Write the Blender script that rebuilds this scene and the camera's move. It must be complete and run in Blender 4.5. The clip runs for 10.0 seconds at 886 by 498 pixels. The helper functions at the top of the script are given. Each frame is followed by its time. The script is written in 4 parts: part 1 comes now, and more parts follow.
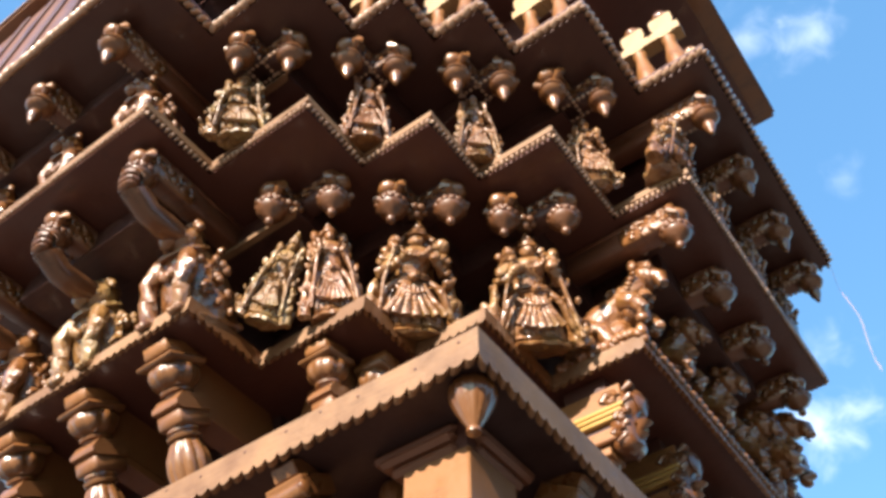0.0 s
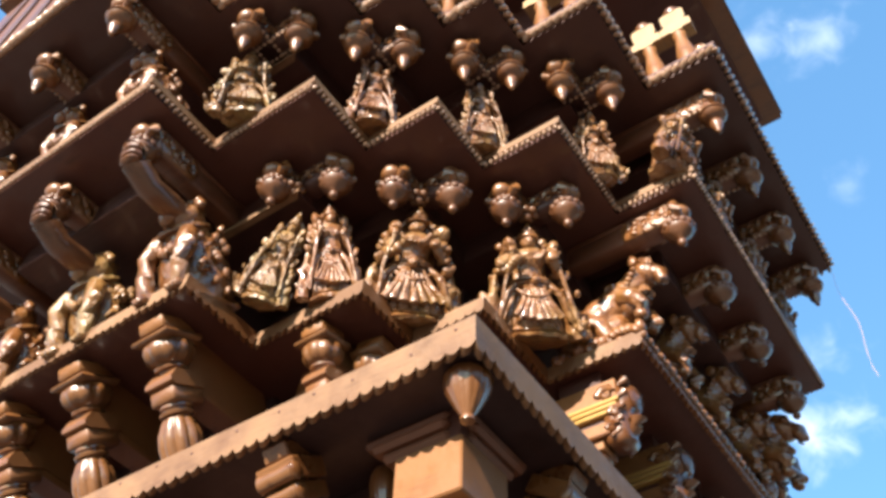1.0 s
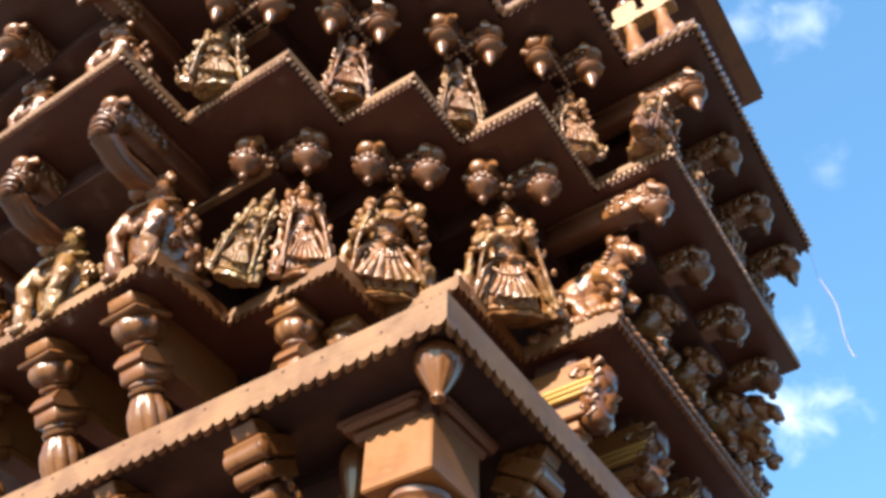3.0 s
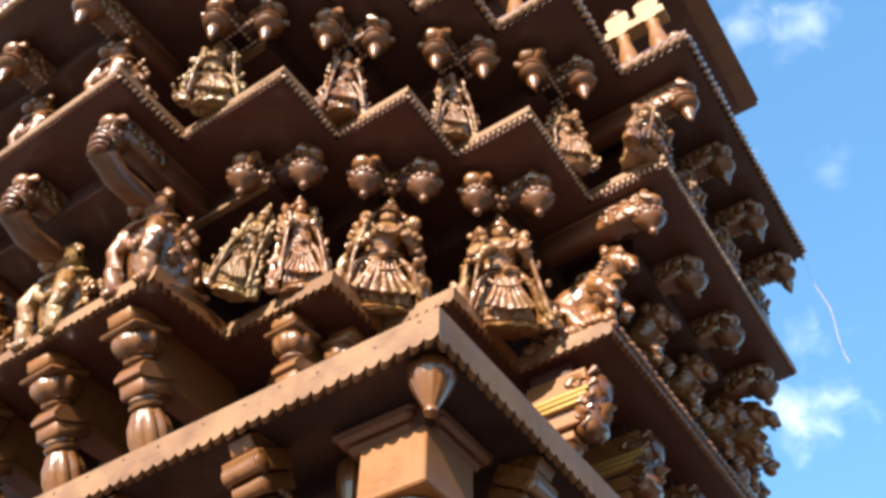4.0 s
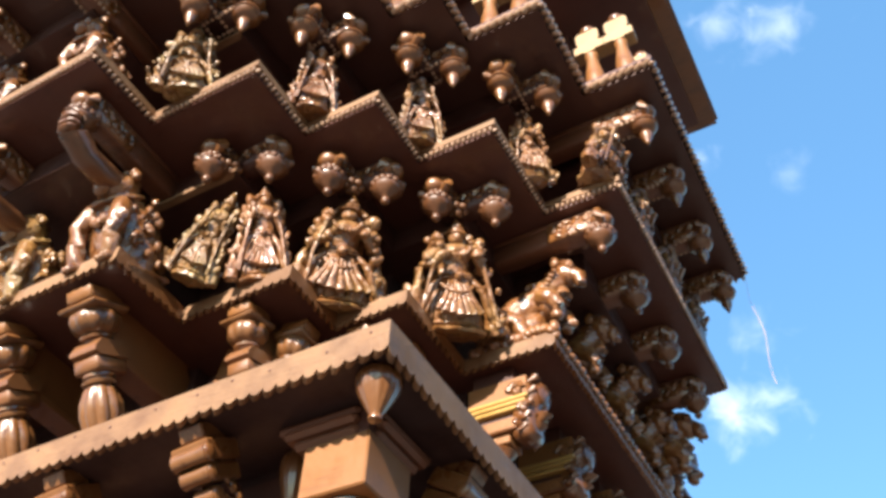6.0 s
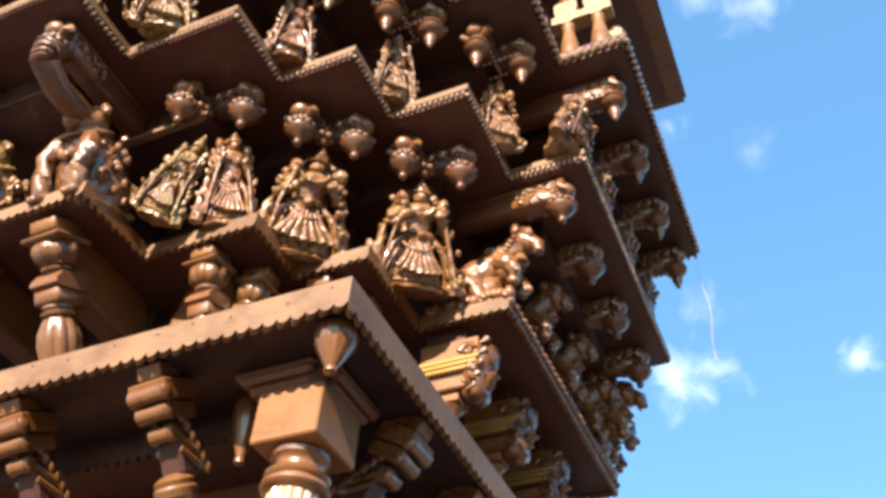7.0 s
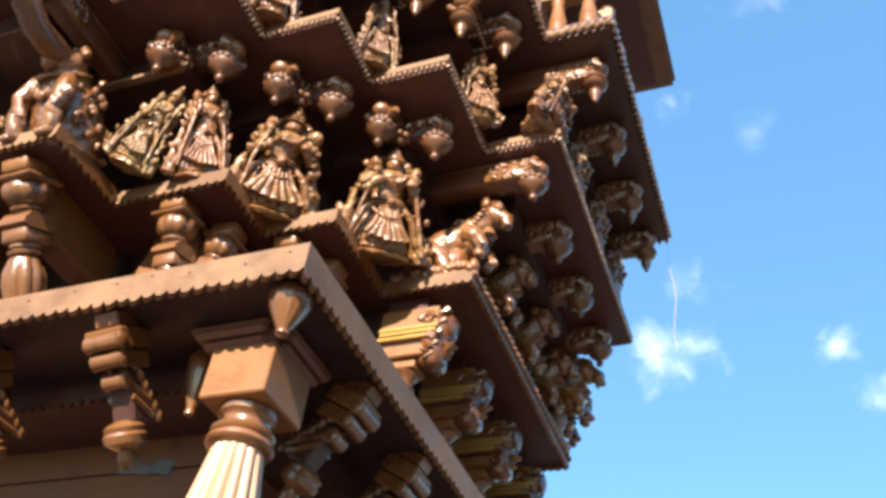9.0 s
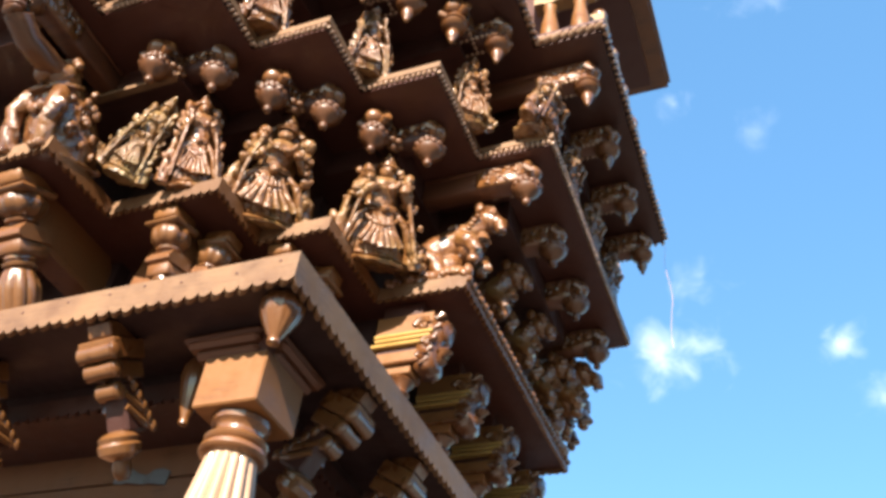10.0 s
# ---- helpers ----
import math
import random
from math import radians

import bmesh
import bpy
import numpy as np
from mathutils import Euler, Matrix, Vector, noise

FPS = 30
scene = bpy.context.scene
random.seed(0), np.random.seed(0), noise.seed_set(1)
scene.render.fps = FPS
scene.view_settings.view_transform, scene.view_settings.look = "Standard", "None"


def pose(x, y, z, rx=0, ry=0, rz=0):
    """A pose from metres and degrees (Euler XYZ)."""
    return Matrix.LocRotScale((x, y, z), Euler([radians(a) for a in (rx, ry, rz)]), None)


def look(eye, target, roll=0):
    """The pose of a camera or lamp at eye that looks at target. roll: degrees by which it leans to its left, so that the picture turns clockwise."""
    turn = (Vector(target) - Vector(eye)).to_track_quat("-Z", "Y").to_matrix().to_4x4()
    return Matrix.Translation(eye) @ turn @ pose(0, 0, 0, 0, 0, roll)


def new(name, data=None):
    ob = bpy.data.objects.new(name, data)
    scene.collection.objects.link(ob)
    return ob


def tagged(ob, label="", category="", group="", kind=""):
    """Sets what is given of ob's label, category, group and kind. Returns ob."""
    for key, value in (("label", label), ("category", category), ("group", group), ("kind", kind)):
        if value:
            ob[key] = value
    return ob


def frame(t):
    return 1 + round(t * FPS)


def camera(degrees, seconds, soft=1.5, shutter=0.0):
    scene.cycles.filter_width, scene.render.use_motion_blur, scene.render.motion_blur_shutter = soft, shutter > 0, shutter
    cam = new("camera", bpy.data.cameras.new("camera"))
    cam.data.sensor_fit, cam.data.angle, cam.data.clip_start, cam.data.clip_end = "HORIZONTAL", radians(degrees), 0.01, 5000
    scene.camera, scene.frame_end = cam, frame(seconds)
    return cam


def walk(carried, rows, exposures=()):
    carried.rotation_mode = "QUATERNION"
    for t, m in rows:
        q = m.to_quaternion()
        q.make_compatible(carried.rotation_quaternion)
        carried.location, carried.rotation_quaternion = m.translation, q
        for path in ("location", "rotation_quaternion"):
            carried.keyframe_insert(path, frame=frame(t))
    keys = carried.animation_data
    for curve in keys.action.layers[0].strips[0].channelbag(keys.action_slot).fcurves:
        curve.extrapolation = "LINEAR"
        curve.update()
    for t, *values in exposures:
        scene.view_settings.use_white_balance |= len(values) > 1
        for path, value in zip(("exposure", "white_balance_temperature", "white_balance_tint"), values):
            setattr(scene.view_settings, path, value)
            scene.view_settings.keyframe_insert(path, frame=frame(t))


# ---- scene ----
cam = camera(52.6, 10.0, soft=3.35)
PATH = [
    (0, (0.181, 0.198, 1.665), (-0.569, 1.225, 3.208), -0.1),
    (0.5, (0.177, 0.203, 1.667), (-0.575, 1.238, 3.205), 0.8),
    (1, (0.171, 0.211, 1.671), (-0.59, 1.252, 3.2), 2.3),
    (1.5, (0.159, 0.226, 1.668), (-0.604, 1.271, 3.193), 3.2),
    (2, (0.151, 0.242, 1.674), (-0.617, 1.306, 3.183), 3.7),
    (2.5, (0.155, 0.26, 1.696), (-0.605, 1.344, 3.195), 2.6),
    (2.7, (0.162, 0.259, 1.697), (-0.59, 1.348, 3.196), 1.9),
    (3.8, (0.21, 0.242, 1.688), (-0.538, 1.323, 3.195), 1.0),
    (4, (0.221, 0.236, 1.686), (-0.528, 1.314, 3.195), 1.0),
    (4.5, (0.269, 0.201, 1.672), (-0.474, 1.282, 3.182), 1.8),
    (5, (0.289, 0.172, 1.676), (-0.445, 1.277, 3.173), 2.7),
    (5.2, (0.294, 0.158, 1.676), (-0.434, 1.273, 3.168), 2.8),
    (6.3, (0.32, 0.08, 1.673), (-0.353, 1.279, 3.126), 2.5),
    (6.5, (0.325, 0.066, 1.671), (-0.334, 1.292, 3.108), 2.6),
    (7, (0.342, 0.03, 1.647), (-0.305, 1.307, 3.044), 4.3),
    (7.5, (0.355, 0.024, 1.639), (-0.293, 1.336, 3.002), 5.8),
    (8, (0.382, 0.027, 1.645), (-0.26, 1.359, 2.992), 7.0),
    (8.5, (0.415, 0.009, 1.65), (-0.226, 1.353, 2.985), 7.7),
    (9, (0.446, 0.006, 1.658), (-0.2, 1.352, 2.988), 7.9),
    (9.5, (0.466, 0.005, 1.663), (-0.182, 1.349, 2.995), 7.6),
    (10, (0.483, 0.007, 1.663), (-0.168, 1.346, 2.998), 7.3),
]
walk(cam, [(t, look(eye, target, roll)) for t, eye, target, roll in PATH], [(0, 1.83), (10, 1.83)])

# ---- light ----
SUN_ELEV, SUN_AZ = 26.0, -6.0   # the azimuth is counted from -Y towards -X
sun_from = Vector((-math.sin(radians(SUN_AZ)) * math.cos(radians(SUN_ELEV)),
                   -math.cos(radians(SUN_AZ)) * math.cos(radians(SUN_ELEV)), math.sin(radians(SUN_ELEV))))
sun = new("sun", bpy.data.lights.new("sun", "SUN"))
sun.data.energy, sun.data.angle, sun.data.color = 5.0, radians(0.5), (1.0, 0.93, 0.84)
sun.matrix_world = look(sun_from * 30, (0, 0, 0))

world = bpy.data.worlds.new("sky")
scene.world = world
world.use_nodes = True
wt = world.node_tree
wt.nodes.clear()


def wnode(kind, **kw):
    n = wt.nodes.new(kind)
    for k, v in kw.items():
        n.inputs[k].default_value = v
    return n


sky = wt.nodes.new("ShaderNodeTexSky")
sky.sky_type, sky.sun_disc = "NISHITA", False
sky.sun_elevation = radians(SUN_ELEV)
sky.sun_rotation = math.atan2(sun_from.x, sun_from.y)
sky.air_density, sky.dust_density, sky.ozone_density = 1.0, 0.4, 1.5
background = wnode("ShaderNodeBackground", Strength=0.0955)
wout = wt.nodes.new("ShaderNodeOutputWorld")


def cloud(base, way, size, stretch, cover):
    """Mixes one ragged wisp of white into the sky round a direction."""
    tc = wt.nodes.new("ShaderNodeTexCoord")
    off = wt.nodes.new("ShaderNodeVectorMath")
    off.operation = "SUBTRACT"
    off.inputs[1].default_value = way
    wt.links.new(tc.outputs["Generated"], off.inputs[0])
    sc = wt.nodes.new("ShaderNodeVectorMath")
    sc.operation = "MULTIPLY"
    sc.inputs[1].default_value = (1 / (size * stretch), 1 / size, 1 / size)
    wt.links.new(off.outputs[0], sc.inputs[0])
    ln = wt.nodes.new("ShaderNodeVectorMath")
    ln.operation = "LENGTH"
    wt.links.new(sc.outputs[0], ln.inputs[0])
    nz = wnode("ShaderNodeTexNoise", Scale=30.0, Detail=5.0, Roughness=0.52, Distortion=0.4)
    wt.links.new(tc.outputs["Generated"], nz.inputs["Vector"])
    ad = wnode("ShaderNodeMath")
    ad.operation = "MULTIPLY_ADD"
    wt.links.new(nz.outputs[0], ad.inputs[0])
    ad.inputs[1].default_value = -2.4
    wt.links.new(ln.outputs["Value"], ad.inputs[2])
    mr = wnode("ShaderNodeMapRange", **{"From Min": -0.35, "From Max": -2.0, "To Min": 0.0, "To Max": cover})
    mr.interpolation_type = "SMOOTHSTEP"
    wt.links.new(ad.outputs[0], mr.inputs["Value"])
    mx = wt.nodes.new("ShaderNodeMix")
    mx.data_type = "RGBA"
    wt.links.new(mr.outputs[0], mx.inputs[0])
    wt.links.new(base, mx.inputs[6])
    mx.inputs[7].default_value = CLOUD
    return mx.outputs[2]


CLOUD = (5.0, 5.5, 6.2, 1)
tint = wt.nodes.new("ShaderNodeMix")
tint.data_type, tint.blend_type = "RGBA", "MULTIPLY"
tint.inputs[0].default_value, tint.inputs[7].default_value = 1.0, (0.86, 1.16, 1.20, 1)
wt.links.new(sky.outputs[0], tint.inputs[6])
even = wt.nodes.new("ShaderNodeMix")   # thin bright haze that evens the blue out
even.data_type = "RGBA"
even.inputs[0].default_value, even.inputs[7].default_value = 0.5, (0.62, 1.60, 3.15, 1)
wt.links.new(tint.outputs[2], even.inputs[6])
shade = even.outputs[2]
for way, size, stretch, cover in (((0.006, 0.525, 0.851), 0.040, 1.0, 0.45), ((0.057, 0.551, 0.833), 0.046, 1.2, 0.45), ((0.020, 0.664, 0.748), 0.030, 1.2, 0.30),
                                  ((-0.064, 0.759, 0.648), 0.034, 1.3, 0.5), ((-0.104, 0.807, 0.581), 0.048, 1.8, 0.75), ((0.063, 0.817, 0.573), 0.030, 1.0, 0.75),
                                  ((-0.055, 0.628, 0.776), 0.028, 0.8, 0.6), ((0.093, 0.845, 0.526), 0.034, 1.0, 0.5)):
    shade = cloud(shade, way, size, stretch, cover)
wt.links.new(shade, background.inputs["Color"])
wt.links.new(background.outputs[0], wout.inputs["Surface"])


# ---- materials ----
def wood(name, dark, light, rough=0.3, coat=0.5, grain=(2.0, 22.0, 22.0), bump=0.12, relief=0.0, patch=None, mottle=(0.62, 1.0)):
    """Lacquered teak: long grain, blotchy stain, fine pores."""
    m = bpy.data.materials.new(name)
    m.use_nodes = True
    nt = m.node_tree
    b = nt.nodes["Principled BSDF"]
    tc = nt.nodes.new("ShaderNodeTexCoord")
    info = nt.nodes.new("ShaderNodeObjectInfo")
    mp = nt.nodes.new("ShaderNodeMapping")
    mp.inputs["Scale"].default_value = grain
    nt.links.new(tc.outputs["Object"], mp.inputs["Vector"])
    n1 = nt.nodes.new("ShaderNodeTexNoise")
    n1.inputs["Scale"].default_value, n1.inputs["Detail"].default_value, n1.inputs["Roughness"].default_value = 5.0, 6.0, 0.65
    nt.links.new(mp.outputs[0], n1.inputs["Vector"])
    n2 = nt.nodes.new("ShaderNodeTexNoise")
    n2.inputs["Scale"].default_value, n2.inputs["Detail"].default_value = 9.0, 4.0
    nt.links.new(tc.outputs["Object"], n2.inputs["Vector"])
    mix = nt.nodes.new("ShaderNodeMath")
    mix.operation = "MULTIPLY_ADD"
    nt.links.new(n2.outputs[0], mix.inputs[0])
    mix.inputs[1].default_value = 0.9
    nt.links.new(n1.outputs[0], mix.inputs[2])
    add = nt.nodes.new("ShaderNodeMath")
    add.operation = "MULTIPLY_ADD"
    nt.links.new(info.outputs["Random"], add.inputs[0])
    add.inputs[1].default_value = 0.22
    nt.links.new(mix.outputs[0], add.inputs[2])
    ramp = nt.nodes.new("ShaderNodeValToRGB")
    e = ramp.color_ramp.elements
    e[0].position, e[0].color = mottle[0] / 1.4, (*dark, 1)
    e[1].position, e[1].color = mottle[1] / 1.4, (*light, 1)
    part_of = nt.nodes.new("ShaderNodeMath")
    part_of.operation = "DIVIDE"
    part_of.inputs[1].default_value = 1.4
    nt.links.new(add.outputs[0], part_of.inputs[0])
    nt.links.new(part_of.outputs[0], ramp.inputs[0])
    nt.links.new(ramp.outputs[0], b.inputs["Base Color"])
    if patch:   # worn places where paler wood and old gilding show
        n4 = nt.nodes.new("ShaderNodeTexNoise")
        n4.inputs["Scale"].default_value, n4.inputs["Detail"].default_value = 3.2, 3.0
        nt.links.new(tc.outputs["Object"], n4.inputs["Vector"])
        near = nt.nodes.new("ShaderNodeMapRange")
        near.inputs["From Min"].default_value, near.inputs["From Max"].default_value, near.inputs["To Max"].default_value = 0.50, 0.66, 0.8
        nt.links.new(n4.outputs[0], near.inputs["Value"])
        pm = nt.nodes.new("ShaderNodeMix")
        pm.data_type = "RGBA"
        pm.inputs[7].default_value = (*patch, 1)
        nt.links.new(near.outputs[0], pm.inputs[0])
        nt.links.new(ramp.outputs[0], pm.inputs[6])
        nt.links.new(pm.outputs[2], b.inputs["Base Color"])
    rr = nt.nodes.new("ShaderNodeMapRange")
    rr.inputs["From Min"].default_value, rr.inputs["From Max"].default_value = 0.3, 0.75
    rr.inputs["To Min"].default_value, rr.inputs["To Max"].default_value = rough * 0.75, rough * 1.45
    nt.links.new(n2.outputs[0], rr.inputs["Value"])
    nt.links.new(rr.outputs[0], b.inputs["Roughness"])
    b.inputs["Coat Weight"].default_value = coat
    b.inputs["Coat Roughness"].default_value = 0.05
    n3 = nt.nodes.new("ShaderNodeTexNoise")
    n3.inputs["Scale"].default_value, n3.inputs["Detail"].default_value = 55.0, 3.0
    nt.links.new(tc.outputs["Object"], n3.inputs["Vector"])
    s = nt.nodes.new("ShaderNodeMath")
    s.operation = "ADD"
    nt.links.new(n1.outputs[0], s.inputs[0])
    nt.links.new(n3.outputs[0], s.inputs[1])
    bp = nt.nodes.new("ShaderNodeBump")
    bp.inputs["Strength"].default_value, bp.inputs["Distance"].default_value = bump, 0.02
    nt.links.new(s.outputs[0], bp.inputs["Height"])
    nt.links.new(bp.outputs[0], b.inputs["Normal"])
    b.inputs["Specular IOR Level"].default_value = 0.4
    b.inputs["Specular Tint"].default_value = (1.0, 0.96, 0.92, 1)   # varnish
    b.inputs["Coat Tint"].default_value = (1.0, 0.99, 0.97, 1)
    if relief:   # chisel work: small rounded cells over the whole carving
        vor = nt.nodes.new("ShaderNodeTexVoronoi")
        vor.feature = "SMOOTH_F1"
        vor.inputs["Scale"].default_value, vor.inputs["Smoothness"].default_value = 14.0, 0.5
        warp = nt.nodes.new("ShaderNodeVectorMath")
        warp.operation = "MULTIPLY_ADD"
        nt.links.new(n2.outputs["Color"], warp.inputs[0])
        warp.inputs[1].default_value = (0.12, 0.12, 0.12)
        nt.links.new(tc.outputs["Object"], warp.inputs[2])
        nt.links.new(warp.outputs[0], vor.inputs["Vector"])
        bp2 = nt.nodes.new("ShaderNodeBump")
        bp2.invert = True
        bp2.inputs["Strength"].default_value, bp2.inputs["Distance"].default_value = relief, 0.035
        nt.links.new(vor.outputs["Distance"], bp2.inputs["Height"])
        nt.links.new(bp.outputs[0], bp2.inputs["Normal"])
        nt.links.new(bp2.outputs[0], b.inputs["Normal"])
        nt.links.new(bp2.outputs[0], b.inputs["Coat Normal"])
    return m


TEAK = wood("teak", (0.0225, 0.0066, 0.0047), (0.066, 0.0200, 0.0125), rough=0.46, coat=0.15, bump=0.12)
# the next two teaks are darkened to carry the shade of voids and soffits
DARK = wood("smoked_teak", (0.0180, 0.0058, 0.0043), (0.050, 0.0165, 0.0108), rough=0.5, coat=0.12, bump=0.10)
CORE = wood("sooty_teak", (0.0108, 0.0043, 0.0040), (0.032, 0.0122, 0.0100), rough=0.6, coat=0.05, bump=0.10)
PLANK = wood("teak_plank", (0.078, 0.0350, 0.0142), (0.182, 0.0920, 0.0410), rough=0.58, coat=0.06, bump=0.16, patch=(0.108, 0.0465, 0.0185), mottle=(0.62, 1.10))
BLOCK = wood("orange_teak", (0.085, 0.0310, 0.0082), (0.185, 0.0730, 0.0200), rough=0.5, coat=0.12, bump=0.10)
BOARD = wood("wall_board", (0.060, 0.0235, 0.0098), (0.150, 0.0620, 0.0260), rough=0.5, coat=0.15, bump=0.14, patch=(0.110, 0.0520, 0.0240))
DIM = wood("stained_plank", (0.0440, 0.0140, 0.00636), (0.120, 0.0410, 0.01761), rough=0.5, coat=0.15, bump=0.08)
BEAD = wood("bead_teak", (0.138, 0.0700, 0.0370), (0.300, 0.1720, 0.1000), rough=0.30, coat=1.0, bump=0.04)
SHAFT = wood("shaft_teak", (0.1932, 0.1008, 0.05191), (0.378, 0.2226, 0.1298), rough=0.36, coat=0.8, grain=(22.0, 22.0, 2.0), bump=0.06)
CARVED = wood("carved_teak", (0.0470, 0.0158, 0.00560), (0.150, 0.0600, 0.0185), rough=0.32, coat=0.75, grain=(9, 9, 9), bump=0.10, patch=(0.096, 0.0310, 0.0088))
ARM = wood("arm_teak", (0.0520, 0.0180, 0.00580), (0.158, 0.0610, 0.0180), rough=0.32, coat=0.85, grain=(9, 9, 9), bump=0.08)
TIE = wood("tie_teak", (0.0600, 0.0210, 0.0068), (0.155, 0.0590, 0.0185), rough=0.42, coat=0.4, bump=0.10)
# steeper mottle on the carvings stands in for glints and crevice shade
FIGURE = wood("figure_teak", (0.0370, 0.0110, 0.0044), (0.172, 0.0690, 0.0200), rough=0.36, coat=1.0, grain=(9, 9, 9), bump=0.06, relief=0.36, patch=(0.222, 0.1190, 0.0390), mottle=(0.76, 1.04))
GOLDEN = wood("golden_teak", (0.0420, 0.0145, 0.0053), (0.195, 0.0920, 0.0265), rough=0.36, coat=1.0, grain=(9, 9, 9), bump=0.06, relief=0.36, patch=(0.245, 0.158, 0.0560), mottle=(0.76, 1.04))
BEAST = wood("beast_teak", (0.0400, 0.0118, 0.0044), (0.168, 0.0630, 0.0172), rough=0.36, coat=0.95, grain=(9, 9, 9), bump=0.06, relief=0.24, patch=(0.196, 0.0860, 0.0245), mottle=(0.68, 1.04))
BUD = wood("bud_teak", (0.0340, 0.0112, 0.0046), (0.104, 0.0375, 0.0125), rough=0.36, coat=0.5, grain=(9, 9, 9), bump=0.10)
YELLOW = wood("yellow_teak", (0.168, 0.092, 0.03708), (0.304, 0.192, 0.08652), rough=0.5, coat=0.4, bump=0.06)
GILT = wood("old_gilding", (0.150, 0.078, 0.0160), (0.330, 0.190, 0.0480), rough=0.36, coat=0.8, bump=0.05)
PINK = wood("pink_thread", (0.62, 0.30, 0.30), (0.75, 0.40, 0.40), rough=0.8, coat=0.0, bump=0.0)


def earth():
    m = bpy.data.materials.new("earth")
    m.use_nodes = True
    nt = m.node_tree
    b = nt.nodes["Principled BSDF"]
    n = nt.nodes.new("ShaderNodeTexNoise")
    n.inputs["Scale"].default_value, n.inputs["Detail"].default_value = 0.8, 8
    r = nt.nodes.new("ShaderNodeValToRGB")
    r.color_ramp.elements[0].color, r.color_ramp.elements[1].color = (0.110, 0.092, 0.076, 1), (0.180, 0.150, 0.124, 1)
    nt.links.new(n.outputs[0], r.inputs[0])
    nt.links.new(r.outputs[0], b.inputs["Base Color"])
    b.inputs["Roughness"].default_value = 0.95
    return m


EARTH = earth()


# ---- building helpers ----
def part(name, bm, material, parent, label="", smooth=False, at=None):
    """Links a bmesh, or a mesh that is there already, as one object under a thing or a part."""
    if isinstance(bm, bpy.types.Mesh):
        me = bm
    else:
        me = bpy.data.meshes.new(name)
        bmesh.ops.recalc_face_normals(bm, faces=bm.faces)
        bm.to_mesh(me)
        bm.free()
        me.materials.append(material)
        if smooth:
            me.shade_smooth()
            me.set_sharp_from_angle(angle=radians(42))
    ob = new(name, me)
    ob.parent = parent
    if at is not None:
        ob.matrix_basis = at
    if label:
        tagged(ob, label)
    return ob


def prism(bm, poly, z0, z1):
    lo = [bm.verts.new((x, y, z0)) for x, y in poly]
    hi = [bm.verts.new((x, y, z1)) for x, y in poly]
    n = len(poly)
    for i in range(n):
        bm.faces.new((lo[i], lo[(i + 1) % n], hi[(i + 1) % n], hi[i]))
    bm.faces.new(hi)
    bm.faces.new(lo[::-1])


def box(bm, lo, hi, m=None, bevel=0.0):
    made = bmesh.ops.create_cube(bm, size=1.0)["verts"]
    size, mid = Vector(hi) - Vector(lo), (Vector(hi) + Vector(lo)) / 2
    for v in made:
        v.co = Vector((v.co.x * size.x, v.co.y * size.y, v.co.z * size.z)) + mid
    if bevel:
        edges = list({e for v in made for e in v.link_edges})
        made = bmesh.ops.bevel(bm, geom=edges, offset=bevel, segments=1, affect="EDGES")["verts"]
    if m is not None:
        bmesh.ops.transform(bm, matrix=m, verts=list(made))


def lathe(bm, profile, n=16, m=None, flutes=0, depth=0.0, span=None):
    """Turns (radius, height) pairs round z; flutes waves round the ring, between the heights in span."""
    rings = []
    for r, z in profile:
        ring = []
        for i in range(n):
            a = 2 * math.pi * i / n
            rr = r
            if flutes and (span is None or span[0] <= z <= span[1]):
                rr = r * (1 - depth + depth * abs(math.cos(a * flutes / 2)))
            co = Vector((rr * math.cos(a), rr * math.sin(a), z))
            ring.append(bm.verts.new(m @ co if m is not None else co))
        rings.append(ring)
    for lo, hi in zip(rings, rings[1:]):
        for i in range(n):
            bm.faces.new((lo[i], lo[(i + 1) % n], hi[(i + 1) % n], hi[i]))
    bm.faces.new(rings[0][::-1])
    bm.faces.new(rings[-1])


def blob(bm, at, size, turn=(0, 0, 0), seg=10):
    m = pose(*at, *turn) @ Matrix.Diagonal((*size, 1))
    bmesh.ops.create_uvsphere(bm, u_segments=seg, v_segments=max(6, seg - 3), radius=1.0, matrix=m)


def tube(bm, points, radii, n=8):
    """A round limb through the points."""
    pts = [Vector(p) for p in points]
    rings = []
    for i, (p, r) in enumerate(zip(pts, radii)):
        d = (pts[min(i + 1, len(pts) - 1)] - pts[max(i - 1, 0)]).normalized()
        q = d.to_track_quat("Z", "Y").to_matrix()
        rings.append([bm.verts.new(p + q @ Vector((r * math.cos(2 * math.pi * k / n), r * math.sin(2 * math.pi * k / n), 0))) for k in range(n)])
    for lo, hi in zip(rings, rings[1:]):
        for k in range(n):
            bm.faces.new((lo[k], lo[(k + 1) % n], hi[(k + 1) % n], hi[k]))
    bm.faces.new(rings[0][::-1])
    bm.faces.new(rings[-1])


# ---- the plan: a square car with stepped corners ----
CX, CY, FAR = -2.31, 3.0, 0.45
